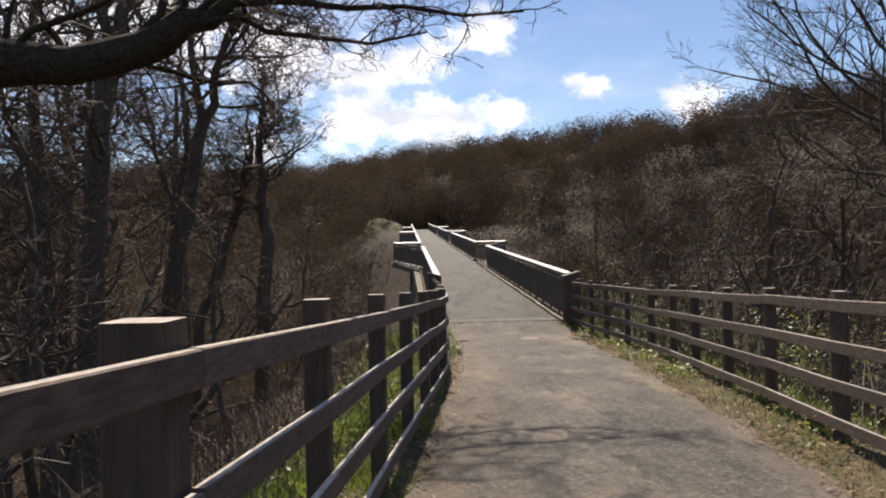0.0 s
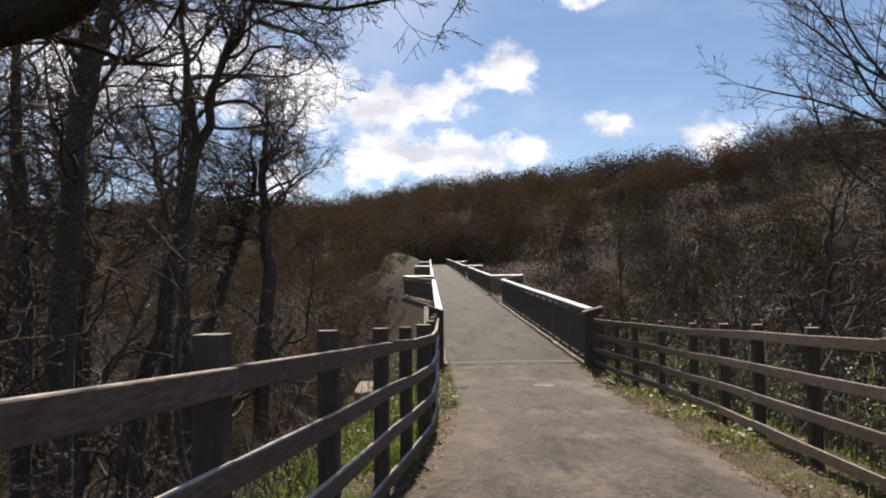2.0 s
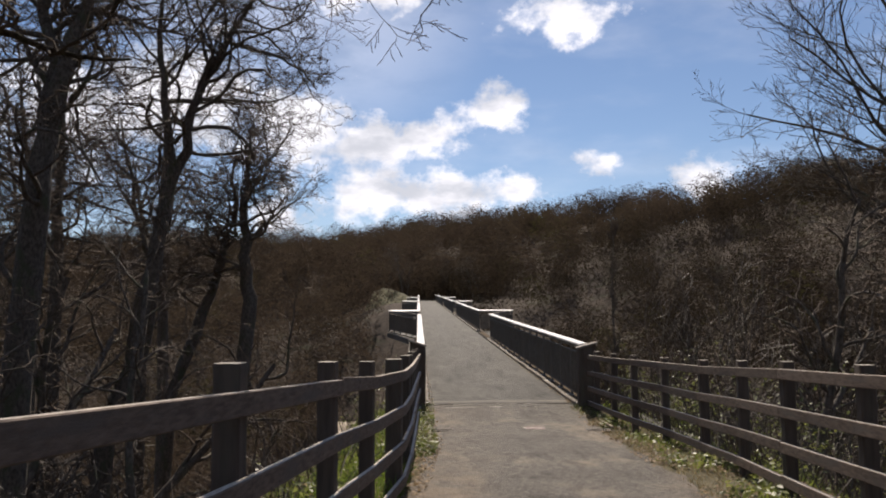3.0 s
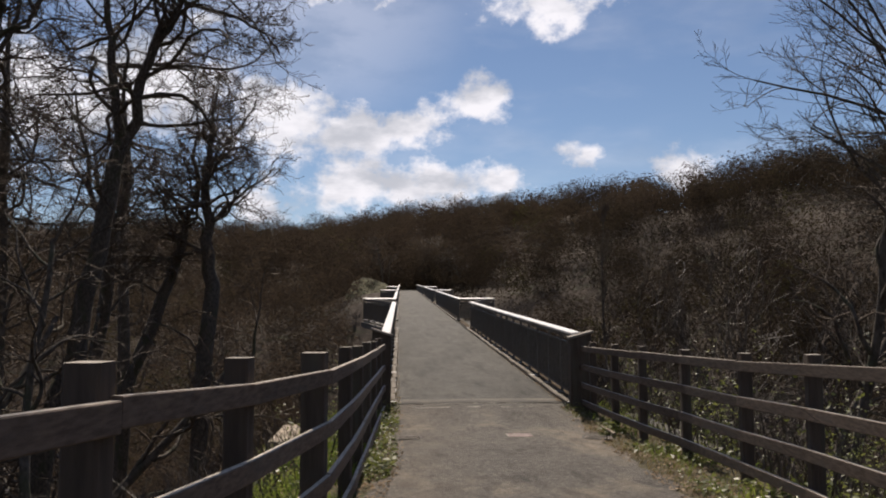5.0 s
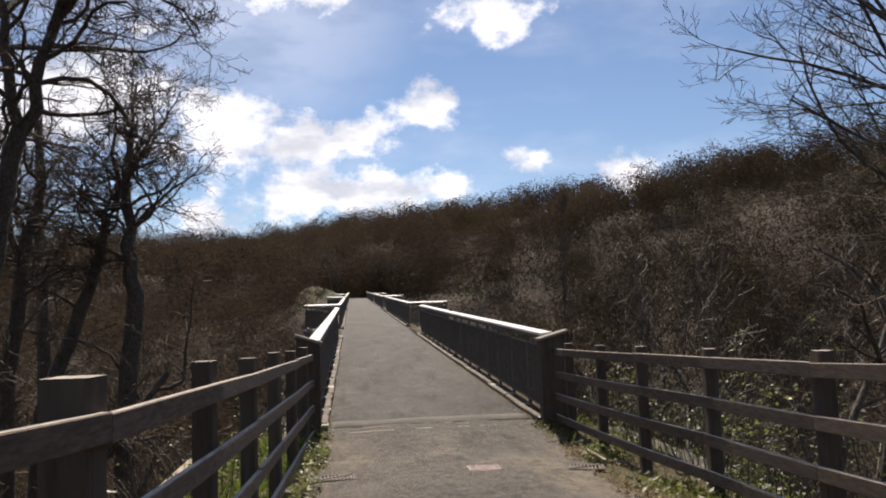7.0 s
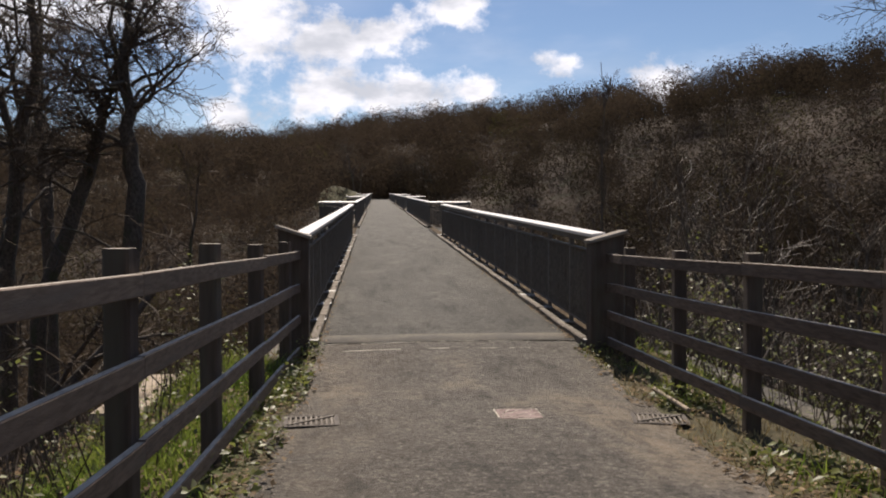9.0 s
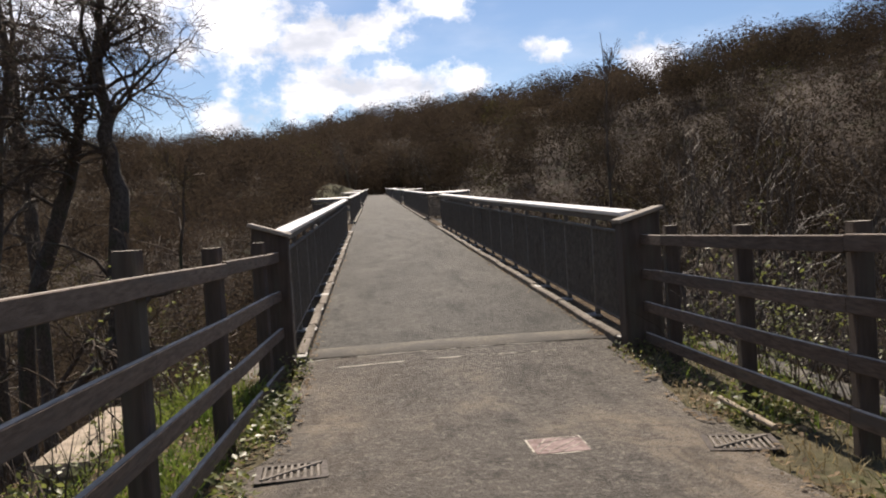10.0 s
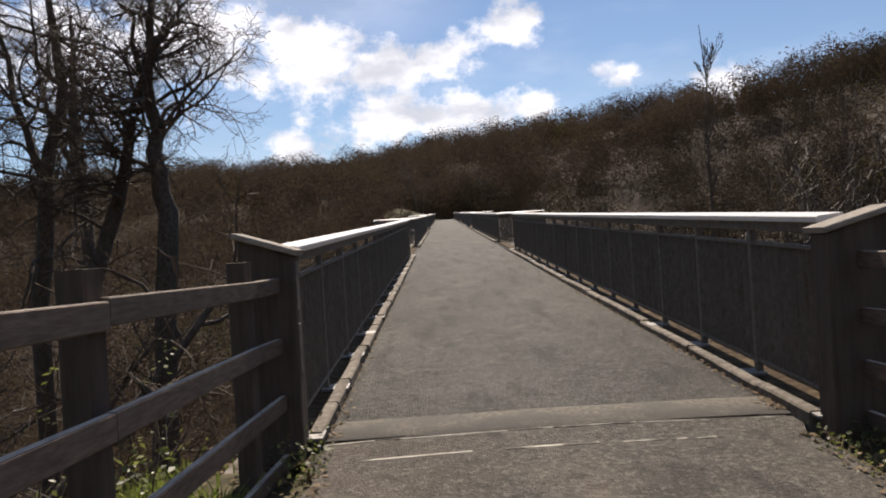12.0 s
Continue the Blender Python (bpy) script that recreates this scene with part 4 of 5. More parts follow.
def overhanging_tree():
    """The tree beyond the right fence whose long fine boughs hang into the sky over the path."""
    rng = random.Random(29)
    wood, twig = Tubes(), Tubes()
    shape = ((7, 9, 8, 5), 0.15, 0.2, 0.75, 0.46)
    x, y = 21.0, 30.0
    z = on_ground(x, y)
    wood.add([Vector((x, y, z - 0.6)), Vector((x, y, z + 4)), Vector((x - 0.3, y, 2)), Vector((x - 0.4, y, 7)), Vector((x - 0.2, y, 12)), Vector((x, y, 16))], [0.5, 0.42, 0.36, 0.3, 0.2, 0.08], 9)
    for zb, a, up, ln in ((1.6, 178, 0.65, 6.2), (2.4, 186, 0.6, 6.6), (3.2, 172, 0.55, 6.4), (4.0, 190, 0.5, 7.0), (4.8, 180, 0.45, 7.4), (5.6, 168, 0.5, 7.0), (6.3, 200, 0.5, 6.6), (7.0, 185, 0.6, 6.5), (7.8, 175, 0.7, 6.2),
                          (9, 160, 0.6, 6.0), (10.5, 210, 0.7, 5.5), (5, 30, 0.5, 6), (7, 330, 0.5, 6), (9, 60, 0.6, 5), (12, 90, 0.8, 4), (12.5, 200, 0.9, 4)):
        ra = radians(a)
        grow(rng, wood, twig, Vector((x - 0.3, y, zb)), Vector((math.cos(ra), math.sin(ra), up)), ln * (1.4 if 150 < a < 215 else 1.0), 0.1, 1, shape, 0.0075)
    t = thing("overhanging_tree", "bare tree with long fine boughs spread against the sky", "tree")
    part("trunk", wood.mesh("trunk", M_BARK), M_BARK, t)
    part("crown", twig.mesh("crown", M_BARK), M_BARK, t)


overhanging_tree()

# smaller trees of both slopes: a few shapes, many places
rng = random.Random(31)
kinds = [tree_meshes(100 + k, 9.0, 0.12, (9, 6, 4), 0.24, 0.1, 0.85, 0.48) for k in range(6)]
scrub = [tree_meshes(200 + k, 4.5, 0.05, (5, 4, 4), 0.22, 0.12, 0.75, 0.52, stems=3) for k in range(4)]
for me in [m[1] for m in scrub] + [kinds[4][1]]:
    me.materials[0] = M_PALE


def clear_of_walk(x, y, margin):
    if y < 24.5:
        return x < lerp(y, FENCE_LEFT) - margin or x > lerp(y, FENCE_RIGHT) + margin
    return x < rail_left(y) - OUT - margin or x > rail_right(y) + OUT + margin


count = 0
while count < 125:
    side = rng.choice((-1, 1, 1))
    y = rng.uniform(12, 118)
    x = 3 + side * rng.uniform(6, 14 + y * 0.55)
    if not clear_of_walk(x, y, 4.0):
        continue
    count += 1
    s = rng.uniform(0.8, 1.5)
    if on_ground(x, y) + 9 * s > 6 + 0.03 * y and side > 0:
        s *= 0.7
    tree("small_tree", rng.choice(kinds), stand(x, y, rng.uniform(0, 360), s), "thin bare tree on the wooded slope", "thin bare trees of the slopes")
count = 0
while count < 90:
    side = rng.choice((-1, 1, 1, 1))
    y = rng.uniform(4, 70)
    x = 3 + side * rng.uniform(4, 10 + y * 0.4)
    if not clear_of_walk(x, y, 1.6):
        continue
    count += 1
    tree("shrub", rng.choice(scrub), stand(x, y, rng.uniform(0, 360), rng.uniform(0.5, 1.15)), "leafless shrub with pale twigs on the bank", "leafless shrubs of the banks")
stem_tree([([(9.6, -12, 0.09), (9.75, -4, 0.065), (9.7, 1.5, 0.035), (9.75, 6.3, 0.01)], False)], 40, 77, "slender bare sapling standing above the thicket",
          ((3, 5, 4), 0.1, 0.3, 0.35, 0.5), 44, 0.85, 0.4, "thin bare trees of the slopes", 1.9, 0.0055)

# close-grown trees of the left bank
for k, (x, y, top) in enumerate(((-11.5, 26, 8.5), (-13.5, 31, 9.5), (-10.0, 21, 7.0), (-15.5, 37, 11), (-17.5, 33, 11), (-13.0, 41, 9), (-8.8, 17.5, 5.5), (-16.5, 44, 12), (-19, 40, 12), (-12.0, 22.5, 9), (-18.5, 50, 12), (-14.5, 27.5, 10))):
    tree("small_tree", kinds[k % 6], stand(x, y, 53 * k, (top - on_ground(x, y)) / 9.6), "thin bare tree in the crowded wood on the bank", "thin bare trees of the slopes")
# tall trees where the path runs on beyond the bridge
for k in range(16):
    x, y = 4.6 + (-1) ** k * rng.uniform(2.6, 12), BRIDGE_END + rng.uniform(5, 30)
    tree("small_tree", kinds[k % 6], stand(x, y, rng.uniform(0, 360), rng.uniform(1.2, 1.9)), "tall bare tree beyond the end of the bridge", "bare trees beyond the bridge")


# a pale-twigged thicket of young trees beside the mouth of the bridge
thicket = [tree_meshes(260 + k, 8.0, 0.06, (10, 6, 4), 0.13, 0.16, 0.6, 0.5, thin=0.0055) for k in range(3)]
for me in [m[1] for m in thicket]:
    me.materials[0] = M_PALE
for k, (x, y, top) in enumerate(((11.5, 37, 2.6), (13.0, 34, 2.0), (10.2, 34, 1.2), (14.6, 39, 3.4), (16.5, 36, 3.2), (12.2, 45, 2.4), (15.8, 47, 3.8), (18.5, 40, 3.6), (9.4, 46, 0.6), (20.0, 48, 4.5))):
    tree("young_tree", thicket[k % 3], stand(x, y, 77 * k, (top - on_ground(x, y)) / 7.6), "slender young tree with pale bare twigs in the thicket", "young trees of the thicket")


# ---- far woods ----
def woods_material():
    """Far twigs; each tree carries a greenness and a tone with haze painted in."""
    m = bpy.data.materials.new("far_twigs")
    m.use_nodes = True
    m.node_tree.nodes.clear()
    n = Nodes(m.node_tree)
    tone = n.add("ShaderNodeAttribute", attribute_name="tone").outputs["Fac"]
    green = n.add("ShaderNodeAttribute", attribute_name="green").outputs["Fac"]
    isle = n.add("ShaderNodeNewGeometry").outputs["Random Per Island"]
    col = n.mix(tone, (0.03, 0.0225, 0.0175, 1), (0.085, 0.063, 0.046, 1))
    col = n.mix(green, col, (0.075, 0.07, 0.026, 1))
    hsv = n.add("ShaderNodeHueSaturation")
    n.wire(col, hsv.inputs["Color"])
    n.wire(n.ramp(isle, 0.0, 1.0, 0.85, 1.15, False), hsv.inputs["Value"])
    b = n.add("ShaderNodeBsdfDiffuse")
    tr = n.add("ShaderNodeBsdfTranslucent")
    mx = n.add("ShaderNodeMixShader")
    mx.inputs[0].default_value = 0.36
    n.wire(hsv.outputs["Color"], b.inputs["Color"])
    n.wire(hsv.outputs["Color"], tr.inputs["Color"])
    n.wire(b.outputs[0], mx.inputs[1])
    n.wire(tr.outputs[0], mx.inputs[2])
    n.wire(mx.outputs[0], n.add("ShaderNodeOutputMaterial").inputs["Surface"])
    return m


M_WOODS = woods_material()


def woods(name, count, seed, region, label):
    g = np.random.default_rng(seed)
    a = np.radians(g.uniform(region[0], region[1], count * 2))
    r = np.sqrt(g.uniform(region[2] ** 2, region[3] ** 2, count * 2))
    x, y = 2 + r * np.sin(a), 10 + r * np.cos(a)
    keep = (np.abs(x - 3.6) > 9) | (y > BRIDGE_END + 14)
    x, y = x[keep][:count], y[keep][:count]
    n = len(x)
    z = terrain(x, y)
    h = g.uniform(7.5, 13.5, n)
    w = h * g.uniform(0.34, 0.52, n)
    k = region[4]
    # slivers of twig, fanned through a domed crown
    u = g.normal(size=(n, k, 3))
    u[..., 2] = np.abs(u[..., 2]) * 1.15 - 0.4
    u /= np.linalg.norm(u, axis=-1, keepdims=True)
    rad = np.where(g.uniform(0, 1, (n, k, 1)) < 0.62, g.uniform(0.92, 1.0, (n, k, 1)), g.uniform(0.55, 0.92, (n, k, 1))) * (0.9 + 0.1 * np.sin(u[..., :1] * 7 + u[..., 1:2] * 5))
    centre = np.stack([x, y, z + h * 0.3], -1)[:, None, :]
    size = np.stack([w, w, h * 0.66], -1)[:, None, :]
    p = centre + u * rad * size
    ln = region[5] * g.uniform(0.6, 1.3, (n, k, 1))
    d = 0.1 * u + np.cross(u, g.normal(size=(n, k, 3)))
    d /= np.linalg.norm(d, axis=-1, keepdims=True)
    side = np.cross(d, g.normal(size=(n, k, 3)))
    side /= np.linalg.norm(side, axis=-1, keepdims=True)
    th = region[6] * g.uniform(0.5, 1.4, (n, k, 1))
    tri = np.stack([p - side * th, p + side * th, p + d * ln], 2).reshape(-1, 3)
    faces = np.arange(len(tri)).reshape(-1, 3)
    ob = new(name, raw_mesh(name, tri, faces, M_WOODS))
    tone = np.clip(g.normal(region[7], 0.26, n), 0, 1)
    green = np.where(g.uniform(0, 1, n) < 0.04, g.uniform(0.4, 1.0, n), g.uniform(0, 0.15, n))
    for key, value in (("tone", tone), ("green", green)):
        ob.data.attributes.new(key, "FLOAT", "POINT").data.foreach_set("value", np.repeat(value, k * 3).astype(np.float32))
    return tagged(ob, label, "woodland", kind="stuff")


# last figure, mean tone: haze painted in lightens far and left stands; right darker
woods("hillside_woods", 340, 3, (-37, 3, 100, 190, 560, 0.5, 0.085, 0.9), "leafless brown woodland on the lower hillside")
woods("hillside_woods", 330, 33, (3, 43, 100, 190, 560, 0.5, 0.085, 0.16), "leafless brown woodland on the lower hillside, toned darker")
woods("hillside_woods", 1700, 5, (-37, 43, 185, 352, 620, 0.55, 0.13, 0.78), "leafless brown woodland covering the hillside")
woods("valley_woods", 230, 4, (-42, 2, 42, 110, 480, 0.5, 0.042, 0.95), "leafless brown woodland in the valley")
woods("valley_woods", 240, 34, (2, 48, 42, 110, 480, 0.5, 0.042, 0.08), "leafless brown woodland in the valley, toned darker")
woods("bridge_end_woods", 130, 9, (-6, 7, 176, 222, 330, 0.75, 0.09, 0.6), "leafless brown woodland where the bridge ends")
woods("outer_woods", 800, 6, (43, 323, 60, 320, 45, 2.2, 0.2, 0.5), "leafless woodland behind the path")


# ---- verge plants ----
def blades(name, places, mat, height, width, label, seed, category="grass"):
    g = np.random.default_rng(seed)
    p = np.asarray(places)
    n = len(p)
    a = g.uniform(0, 2 * np.pi, n)
    h = height * g.uniform(0.4, 1.3, n)
    s = np.stack([np.cos(a), np.sin(a), np.zeros(n)], -1) * width * g.uniform(0.6, 1.3, (n, 1))
    lean = np.stack([g.normal(0, 0.35, n), g.normal(0, 0.35, n), np.ones(n)], -1) * h[:, None]
    mid = p + lean * 0.55
    tip = p + lean * np.array([1.5, 1.5, 0.95])
    v = np.stack([p - s, p + s, mid + s * 0.7, mid - s * 0.7, tip], 1).reshape(-1, 3)
    b = np.arange(n)[:, None] * 5
    f = np.concatenate([b + [0, 1, 2], b + [0, 2, 3], b + [3, 2, 4]])
    return tagged(new(name, raw_mesh(name, v, f, mat)), label, category, kind="stuff")


def leaves(name, places, mat, size, label, seed, flat=0.5, category="leaves"):
    g = np.random.default_rng(seed)
    p = np.asarray(places)
    n = len(p)
    nrm = np.stack([g.normal(0, flat, n), g.normal(0, flat, n), np.ones(n)], -1)
    nrm /= np.linalg.norm(nrm, axis=-1, keepdims=True)
    a = g.normal(size=(n, 3))
    a -= nrm * (a * nrm).sum(-1, keepdims=True)
    a /= np.linalg.norm(a, axis=-1, keepdims=True)
    b = np.cross(nrm, a)
    s = size * g.uniform(0.5, 1.4, (n, 1))
    fold = nrm * s * 0.15
    v = np.stack([p - a * s, p - a * s * 0.2 + b * s * 0.6 + fold, p + a * s, p - a * s * 0.2 - b * s * 0.6 + fold, p - a * s * 0.1], 1).reshape(-1, 3)
    k = np.arange(n)[:, None] * 5
    f = np.concatenate([k + [0, 4, 1], k + [1, 4, 2], k + [2, 4, 3], k + [3, 4, 0]])
    return tagged(new(name, raw_mesh(name, v, f, mat)), label, category, kind="stuff")


def scatter(n, seed, where, y0, y1, clump=0.0):
    """Points on the ground between two x tables (functions of y), gathered in clumps."""
    g = np.random.default_rng(seed)
    y = g.uniform(y0, y1, n)
    lo, hi = where(y)
    x = lo + (hi - lo) * g.uniform(0, 1, n)
    if clump:
        k = np.sin(x * 3.1 + 2 * np.sin(y * 1.7)) + np.sin(y * 2.3 + x) + g.normal(0, 0.6, n)
        x, y = x[k > clump], y[k > clump]
    bare = (np.abs(y - 20.0) < 0.32) & ((np.abs(x - 1.42) < 0.26) | (np.abs(x - 4.36) < 0.3))
    x, y = x[~bare], y[~bare]
    return np.stack([x, y, terrain(x, y) + 0.0], -1)


def tab(t):
    return lambda y: np.interp(y, *zip(*t))


fl, fr, pl, pr = tab(FENCE_LEFT), tab(FENCE_RIGHT), tab(PATH_LEFT), tab(PATH_RIGHT)
blades("grass", scatter(26000, 41, lambda y: (fl(y) - 2.4, pl(y) - 0.06), -1, 23.6, 0.1), M_GRASS, 0.14, 0.006, "green grass along the foot of the fence", 51)
blades("grass", scatter(9000, 42, lambda y: (pr(y) + 0.2, fr(y) + 2.0), -1, 23.4, 0.2), M_GRASS, 0.17, 0.006, "green grass along the foot of the fence", 52)
blades("grass", scatter(22000, 47, lambda y: (fl(y) - 1.5, fl(y) - 0.02), -1, 23.6, -0.4), M_GRASS, 0.19, 0.007, "lush green grass behind the fence", 48)
blades("dry_grass", scatter(9000, 43, lambda y: (pr(y) - 0.02, fr(y) + 1.2), -1, 23.4, 0.0), M_DRY, 0.08, 0.006, "dry yellow grass on the verge", 53)
blades("dry_grass", scatter(5000, 44, lambda y: (fl(y) - 1.0, pl(y) + 0.02), -1, 23.6, 0.6), M_DRY, 0.08, 0.006, "dry yellow grass on the verge", 54)
leaves("dead_leaves", scatter(11000, 45, lambda y: (pr(y) - 0.14, fr(y) + 1.0), -1, 23.3, -0.3) + [0, 0, 0.045], M_LITTER, 0.028, "brown dead leaves along the path edge", 55, 0.25)
leaves("dead_leaves", scatter(2500, 46, lambda y: (fl(y) - 0.6, pl(y) + 0.15), -1, 23.5, 0.0) + [0, 0, 0.04], M_LITTER, 0.026, "brown dead leaves along the path edge", 56, 0.25)


def bushy(n, seed, where, y0, y1, high, clump):
    p = scatter(n, seed, where, y0, y1, clump)
    q = np.random.default_rng(seed + 1)
    p[:, 2] += high * q.uniform(0, 1, len(p)) ** 1.6
    return p


leaves("brambles", bushy(46000, 61, lambda y: (fr(y) + 0.1, fr(y) + 2.6), 0, 25, 1.2, 0.75), M_LEAF, 0.022, "low green brambles behind the timber fence", 57, 0.9, "brambles")
leaves("brambles", bushy(16000, 62, lambda y: (fl(y) - 1.9, fl(y) - 0.1), 3, 24, 0.45, 0.3), M_LEAF, 0.024, "low green brambles behind the timber fence", 58, 0.9, "brambles")
leaves("ivy", bushy(4200, 63, lambda y: (fl(y) + 0.0, pl(y) + 0.12), 15.0, 23.6, 0.2, 0.1), M_LEAF, 0.03, "ivy and weeds at the path edge", 59, 0.6, "ivy")
leaves("dead_leaves", bushy(2600, 81, lambda y: (fl(y) - 1.2, pl(y) + 0.2), 12, 23.6, 0.1, 0.0), M_LITTER, 0.03, "pale dead leaves among the weeds", 82, 0.4)
leaves("weeds", bushy(9000, 91, lambda y: (pr(y) + 0.1, fr(y) + 0.5), 1, 23.2, 0.2, 1.0), M_LEAF, 0.036, "clumps of broad-leaved weeds under the fence", 92, 0.5, "weeds")
leaves("ivy", bushy(1500, 64, lambda y: (pr(y) + 0.1, fr(y) + 0.1), 12, 23.2, 0.15, 0.4), M_LEAF, 0.028, "ivy and weeds at the path edge", 60, 0.6, "ivy")
blades("bramble_stems", scatter(1500, 65, lambda y: (fr(y) + 0.1, fr(y) + 3.5), 0, 26), M_PALE, 1.1, 0.006, "thin bare bramble stems", 66, "brambles")
blades("bramble_stems", scatter(700, 67, lambda y: (fl(y) - 3.0, fl(y) - 0.3), 0, 26), M_PALE, 0.8, 0.006, "thin bare bramble stems", 68, "brambles")


blades("undergrowth", scatter(11000, 71, lambda y: (fl(y) - 11.0, fl(y) - 0.9), -2, 40, -0.9), M_TWIG, 0.75, 0.009, "brown dead bracken and stems on the steep bank", 72, "undergrowth")
blades("undergrowth", scatter(9000, 73, lambda y: (fr(y) + 0.9, fr(y) + 10.0), -2, 40, -0.9), M_TWIG, 0.75, 0.009, "brown dead bracken and stems on the steep bank", 74, "undergrowth")
leaves("dead_leaves", scatter(16000, 75, lambda y: (fl(y) - 9.0, fl(y) - 0.5), -2, 36, -1.2) + [0, 0, 0.05], M_LITTER, 0.05, "brown dead leaves on the steep bank", 76)


def kerb_litter(n, seed, edge, side):
    """Dead leaves blown against the kerb of the deck."""
    q = np.random.default_rng(seed)
    y = 23.8 + 13 * q.uniform(0, 1, n) ** 1.6
    x = np.array([edge(v) for v in y]) - side * np.abs(q.normal(0.02, 0.05, n))
    return np.stack([x, y, np.array([deck_z(v) for v in y]) + 0.014], -1)


def foot_growth(n, seed, x0, x1, y0, y1, high):
    """Leaves heaped against the foot of a pillar."""
    q = np.random.default_rng(seed)
    x, y = q.uniform(x0, x1, n), q.uniform(y0, y1, n)
    return np.stack([x, y, np.array([path_z(v) for v in y]) + high * q.uniform(0, 1, n) ** 2], -1)


leaves("dead_leaves", kerb_litter(420, 101, deck_right, 1), M_LITTER, 0.02, "brown dead leaves blown against the kerb", 102, 0.3)
leaves("dead_leaves", kerb_litter(260, 103, deck_left, -1), M_LITTER, 0.02, "brown dead leaves blown against the kerb", 104, 0.3)
leaves("ivy", foot_growth(190, 105, 1.02, 1.34, 22.9, 23.72, 0.22), M_LEAF, 0.02, "ivy and weeds at the foot of the parapet end", 106, 0.7, "ivy")
leaves("ivy", foot_growth(260, 107, 4.45, 4.9, 21.9, 23.2, 0.14), M_LEAF, 0.018, "ivy and weeds at the foot of the parapet end", 108, 0.7, "ivy")


def cane(x, y, high, seed, bow):
    """An arching bramble cane with small leaves in threes."""
    rng = random.Random(seed)
    t = thing("bramble_cane", "arching bramble cane with small pale-green leaves behind the fence", "bramble", group="bramble canes behind the fences")
    z = on_ground(x, y)
    tube = Tubes()
    pts = [Vector((x + bow * (k / 9) ** 2 + rng.gauss(0, 0.015), y + 0.25 * bow * math.sin(k * 0.5), z - 0.05 + high * math.sin(k / 9 * 1.45))) for k in range(10)]
    tube.add(pts, [0.006 - 0.0004 * k for k in range(10)], 4)
    part("stem", tube.mesh("stem", M_TWIG), M_TWIG, t)
    v, f = [], []
    for k in range(2, 10):
        for q in range(rng.randint(3, 6)):
            c = pts[k] + Vector((rng.gauss(0, 0.05), rng.gauss(0, 0.05), rng.gauss(0, 0.04)))
            d = Vector((rng.gauss(0, 1), rng.gauss(0, 1), rng.gauss(0, 0.4))).normalized()
            e = d.cross(Vector((rng.gauss(0, 0.4), rng.gauss(0, 0.4), 1))).normalized()
            s = rng.uniform(0.013, 0.024)
            n0 = len(v)
            v += [c - d * s, c + e * s * 0.6, c + d * s, c - e * s * 0.6]
            f.append((n0, n0 + 1, n0 + 2, n0 + 3))
    part("foliage", raw_mesh("foliage", [tuple(p) for p in v], f, M_LEAF), M_LEAF, t)


for k, (x, y, high, bow) in enumerate(((0.35, 19.6, 1.5, 0.2), (0.5, 20.3, 1.3, -0.2), (0.2, 21.6, 1.4, 0.3), (0.45, 22.4, 1.1, 0.25), (0.1, 17.0, 1.2, 0.3), (0.3, 15.2, 1.0, -0.2), (-0.4, 10.2, 0.9, 0.2),
                                       (5.5, 21.2, 1.7, -0.3), (5.7, 19.8, 1.9, 0.3), (5.4, 18.4, 1.6, 0.25), (5.8, 16.8, 1.9, -0.3), (5.5, 15.0, 1.7, 0.3), (5.6, 12.8, 1.6, -0.2),
                                       (5.1, 10.6, 1.5, 0.3), (6.1, 21.9, 1.9, 0.2), (6.2, 17.6, 1.8, -0.3), (5.9, 13.9, 1.6, 0.2), (4.9, 8.2, 1.4, 0.25), (5.3, 11.7, 1.5, -0.3), (6.0, 9.4, 1.6, 0.3))):
    cane(x, y, high, 300 + k, bow)


# ---- small things by the bridge mouth ----
def drain(x, y, rz, label):
    d = thing("drain_grate", label, "drain", group="drain grates beside the path")
    z = path_top(x, y) - 0.006
    part("frame", from_lists([(-0.23, -0.2, 0), (0.23, -0.2, 0), (0.23, 0.2, 0), (-0.23, 0.2, 0), (-0.19, -0.16, 0), (0.19, -0.16, 0), (0.19, 0.16, 0), (-0.19, 0.16, 0),
                              (-0.19, -0.16, -0.05), (0.19, -0.16, -0.05), (0.19, 0.16, -0.05), (-0.19, 0.16, -0.05)],
                             [(0, 1, 5, 4), (1, 2, 6, 5), (2, 3, 7, 6), (3, 0, 4, 7), (4, 5, 9, 8), (5, 6, 10, 9), (6, 7, 11, 10), (7, 4, 8, 11), (8, 9, 10, 11)]), M_IRON, d)
    for k in range(9):
        u = -0.17 + 0.0425 * k
        part("bar", beam_bm((u, -0.16, -0.006), (u, 0.16, -0.006), 0.019, 0.016, 0.003), M_GRATE, d)
    part("cross_bar", beam_bm((-0.19, -0.15, 0.003), (0.19, 0.15, 0.003), 0.026, 0.014, 0.003), M_GRATE, d)
    d.matrix_basis = pose(x, y, z + 0.018, -1.6, 0, rz)


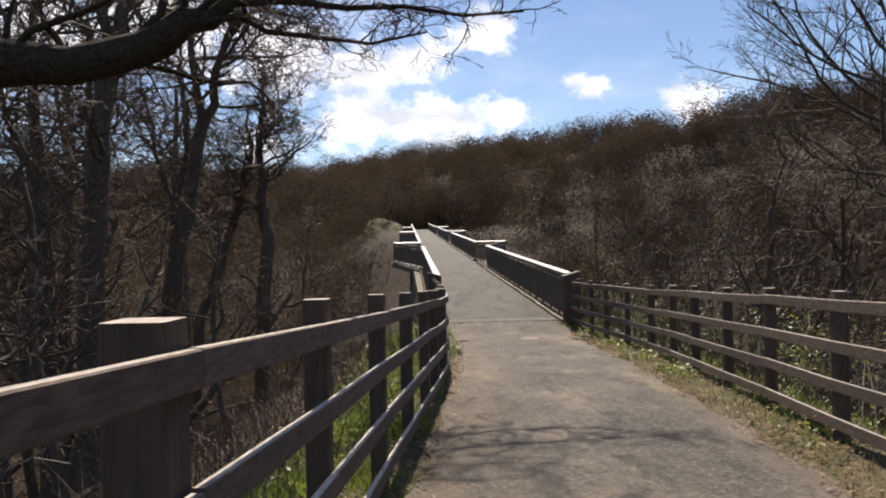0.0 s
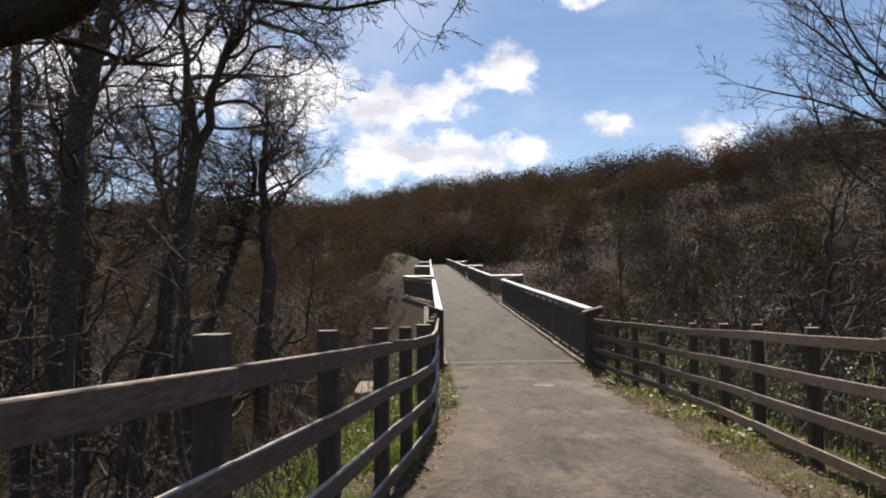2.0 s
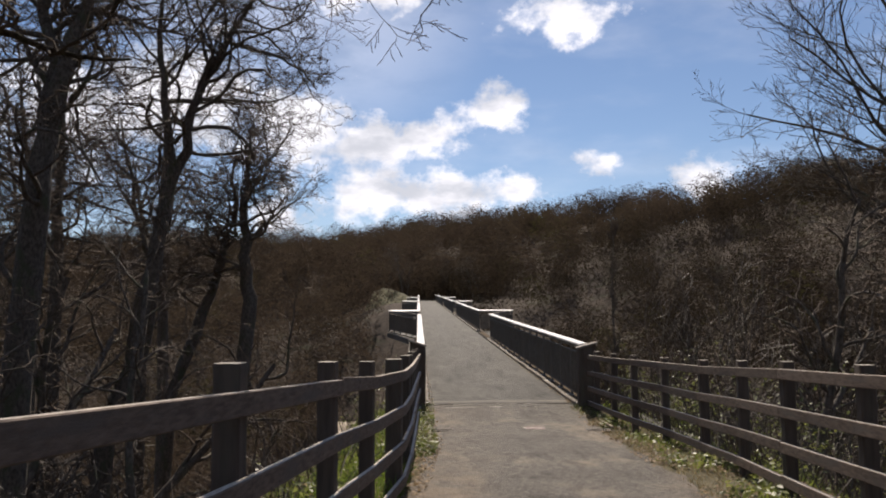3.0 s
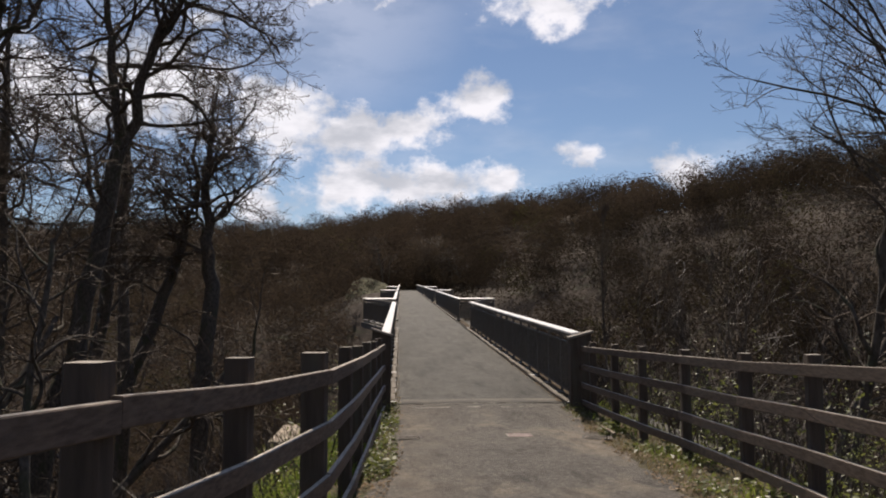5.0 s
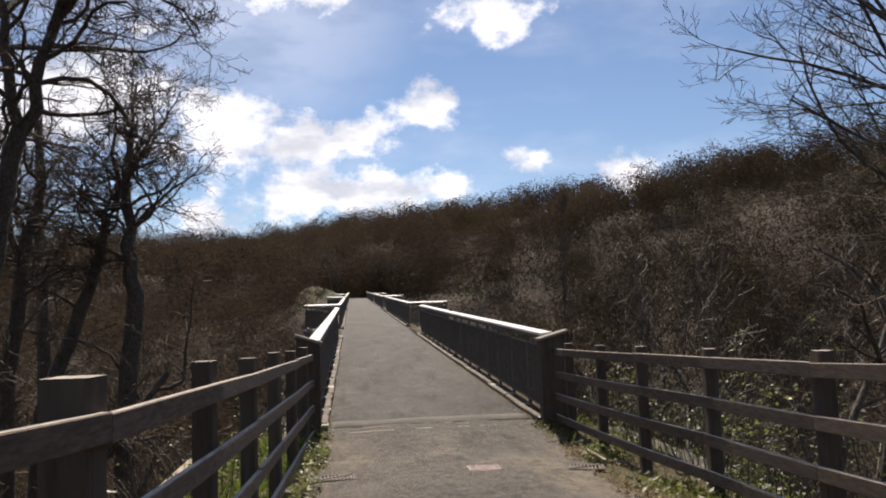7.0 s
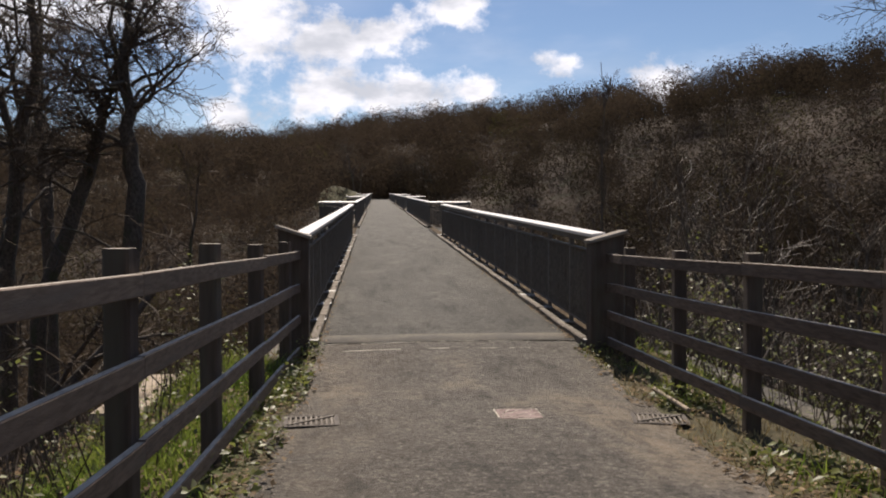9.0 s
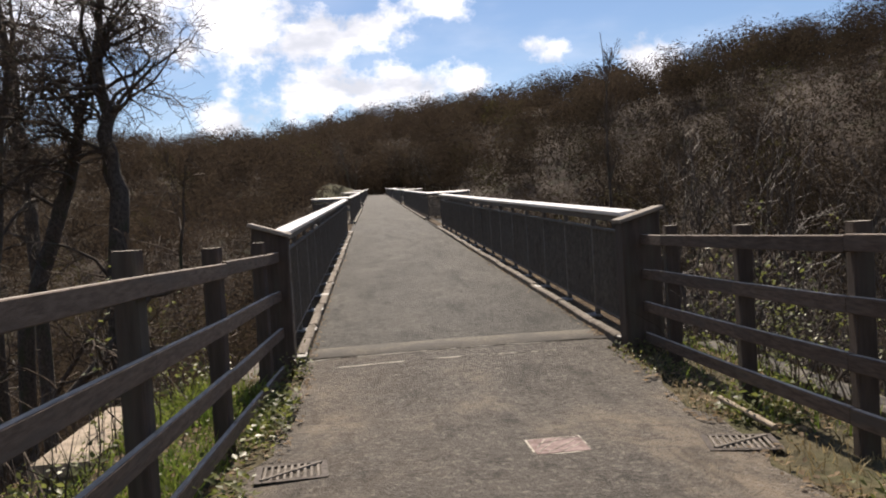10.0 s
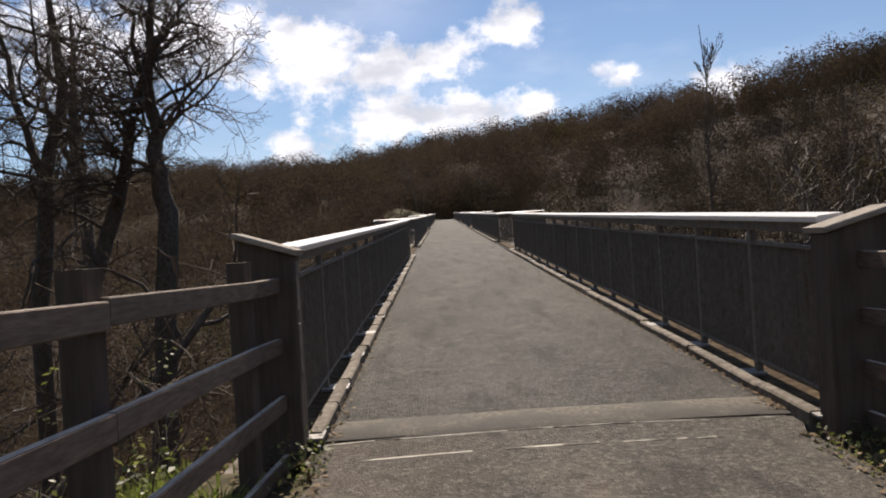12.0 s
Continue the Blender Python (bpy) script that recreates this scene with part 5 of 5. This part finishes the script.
drain(1.42, 20.02, 4, "rusty iron drain grate overgrown with weeds at the path edge")
drain(4.34, 19.82, -14, "rusty iron drain grate at the path edge")
cover = thing("access_cover", "small scratched pinkish cover set flush in the asphalt", "cover")
ct = path_z(20) + 0.022
part("plate", box_bm(3.0, 3.36, 19.88, 20.22, ct - 0.022, ct, 0.003), M_COVER, cover)
part("rim", box_bm(2.985, 3.375, 19.865, 20.235, ct - 0.04, ct - 0.0025, 0.003), M_STRIP, cover, "pale worn rim")
for k, (x0, y0, x1, y1) in enumerate(((3.02, 19.92, 3.2, 20.19), (3.08, 19.9, 3.3, 20.12), (3.05, 20.1, 3.33, 20.2), (3.17, 19.9, 3.34, 20.05), (3.03, 20.02, 3.12, 20.2))):
    part("scratch", beam_bm((x0, y0, ct - 0.003), (x1, y1, ct - 0.003), 0.009, 0.01, 0.001), M_STRIP, cover, "pale scratch")
pole = new("wooden_pole", mesh_of("wooden_pole", beam_bm((4.66, 19.98, path_z(19.98) + 0.03), (4.70, 20.95, path_z(20.95) + 0.04), 0.04, 0.036, 0.009), M_COPING))
tagged(pole, "pale cut wooden pole lying along the path edge", "pole")


def wing_wall(x0, x1, y0, y1, z, label, top):
    w = thing("wing_wall", label, "wall", group="wing walls of the bridge", kind="structure")
    part("wall", box_bm(x0 + 0.06, x1 - 0.06, y0 + 0.05, y1 - 0.05, z - 5, z - 0.12, 0.02), M_STONE, w)
    y = y0
    while y < y1 - 0.1:
        part("coping_stone", box_bm(x0, x1, y + 0.005, min(y + 0.95, y1) - 0.005, z - 0.118, z, 0.015), top, w)
        y += 0.95


wing_wall(-1.0, -0.48, 21.9, 24.1, -1.12, "stone wing wall with a broad pale coping beside the fence", M_COPING)
wing_wall(6.35, 6.68, 20.6, 25.4, -1.12, "stone wing wall with a weathered coping among brambles", M_JOINT)

# dry grassy bank beside the far end of the bridge
bx, by = np.meshgrid(np.linspace(-9.0, 1.9, 30), np.linspace(160, 186, 30))
base = terrain(bx, by) - 0.3
crest = 8.3 - 0.35 * np.maximum(bx + 4.0, 0) - 0.3 * np.maximum(-4.6 - bx, 0) - 0.42 * np.maximum(175 - by, 0) + 0.2 * np.sin(bx * 2.1) * np.sin(by * 1.3)
bz = base + np.maximum(crest - base, 0) * smooth(0, 2.0, 5.4 - np.abs(bx + 3.6)) * smooth(160, 174, by) * smooth(186, 180, by)
bi = np.arange(30 * 30).reshape(30, 30)
bank = new("grass_bank", raw_mesh("grass_bank", np.stack([bx, by, bz], -1).reshape(-1, 3), np.stack([bi[:-1, :-1], bi[:-1, 1:], bi[1:, 1:], bi[1:, :-1]], -1).reshape(-1, 4), M_BANK, True))
tagged(bank, "dry yellow grass bank beside the far bridge end", "bank", kind="structure")
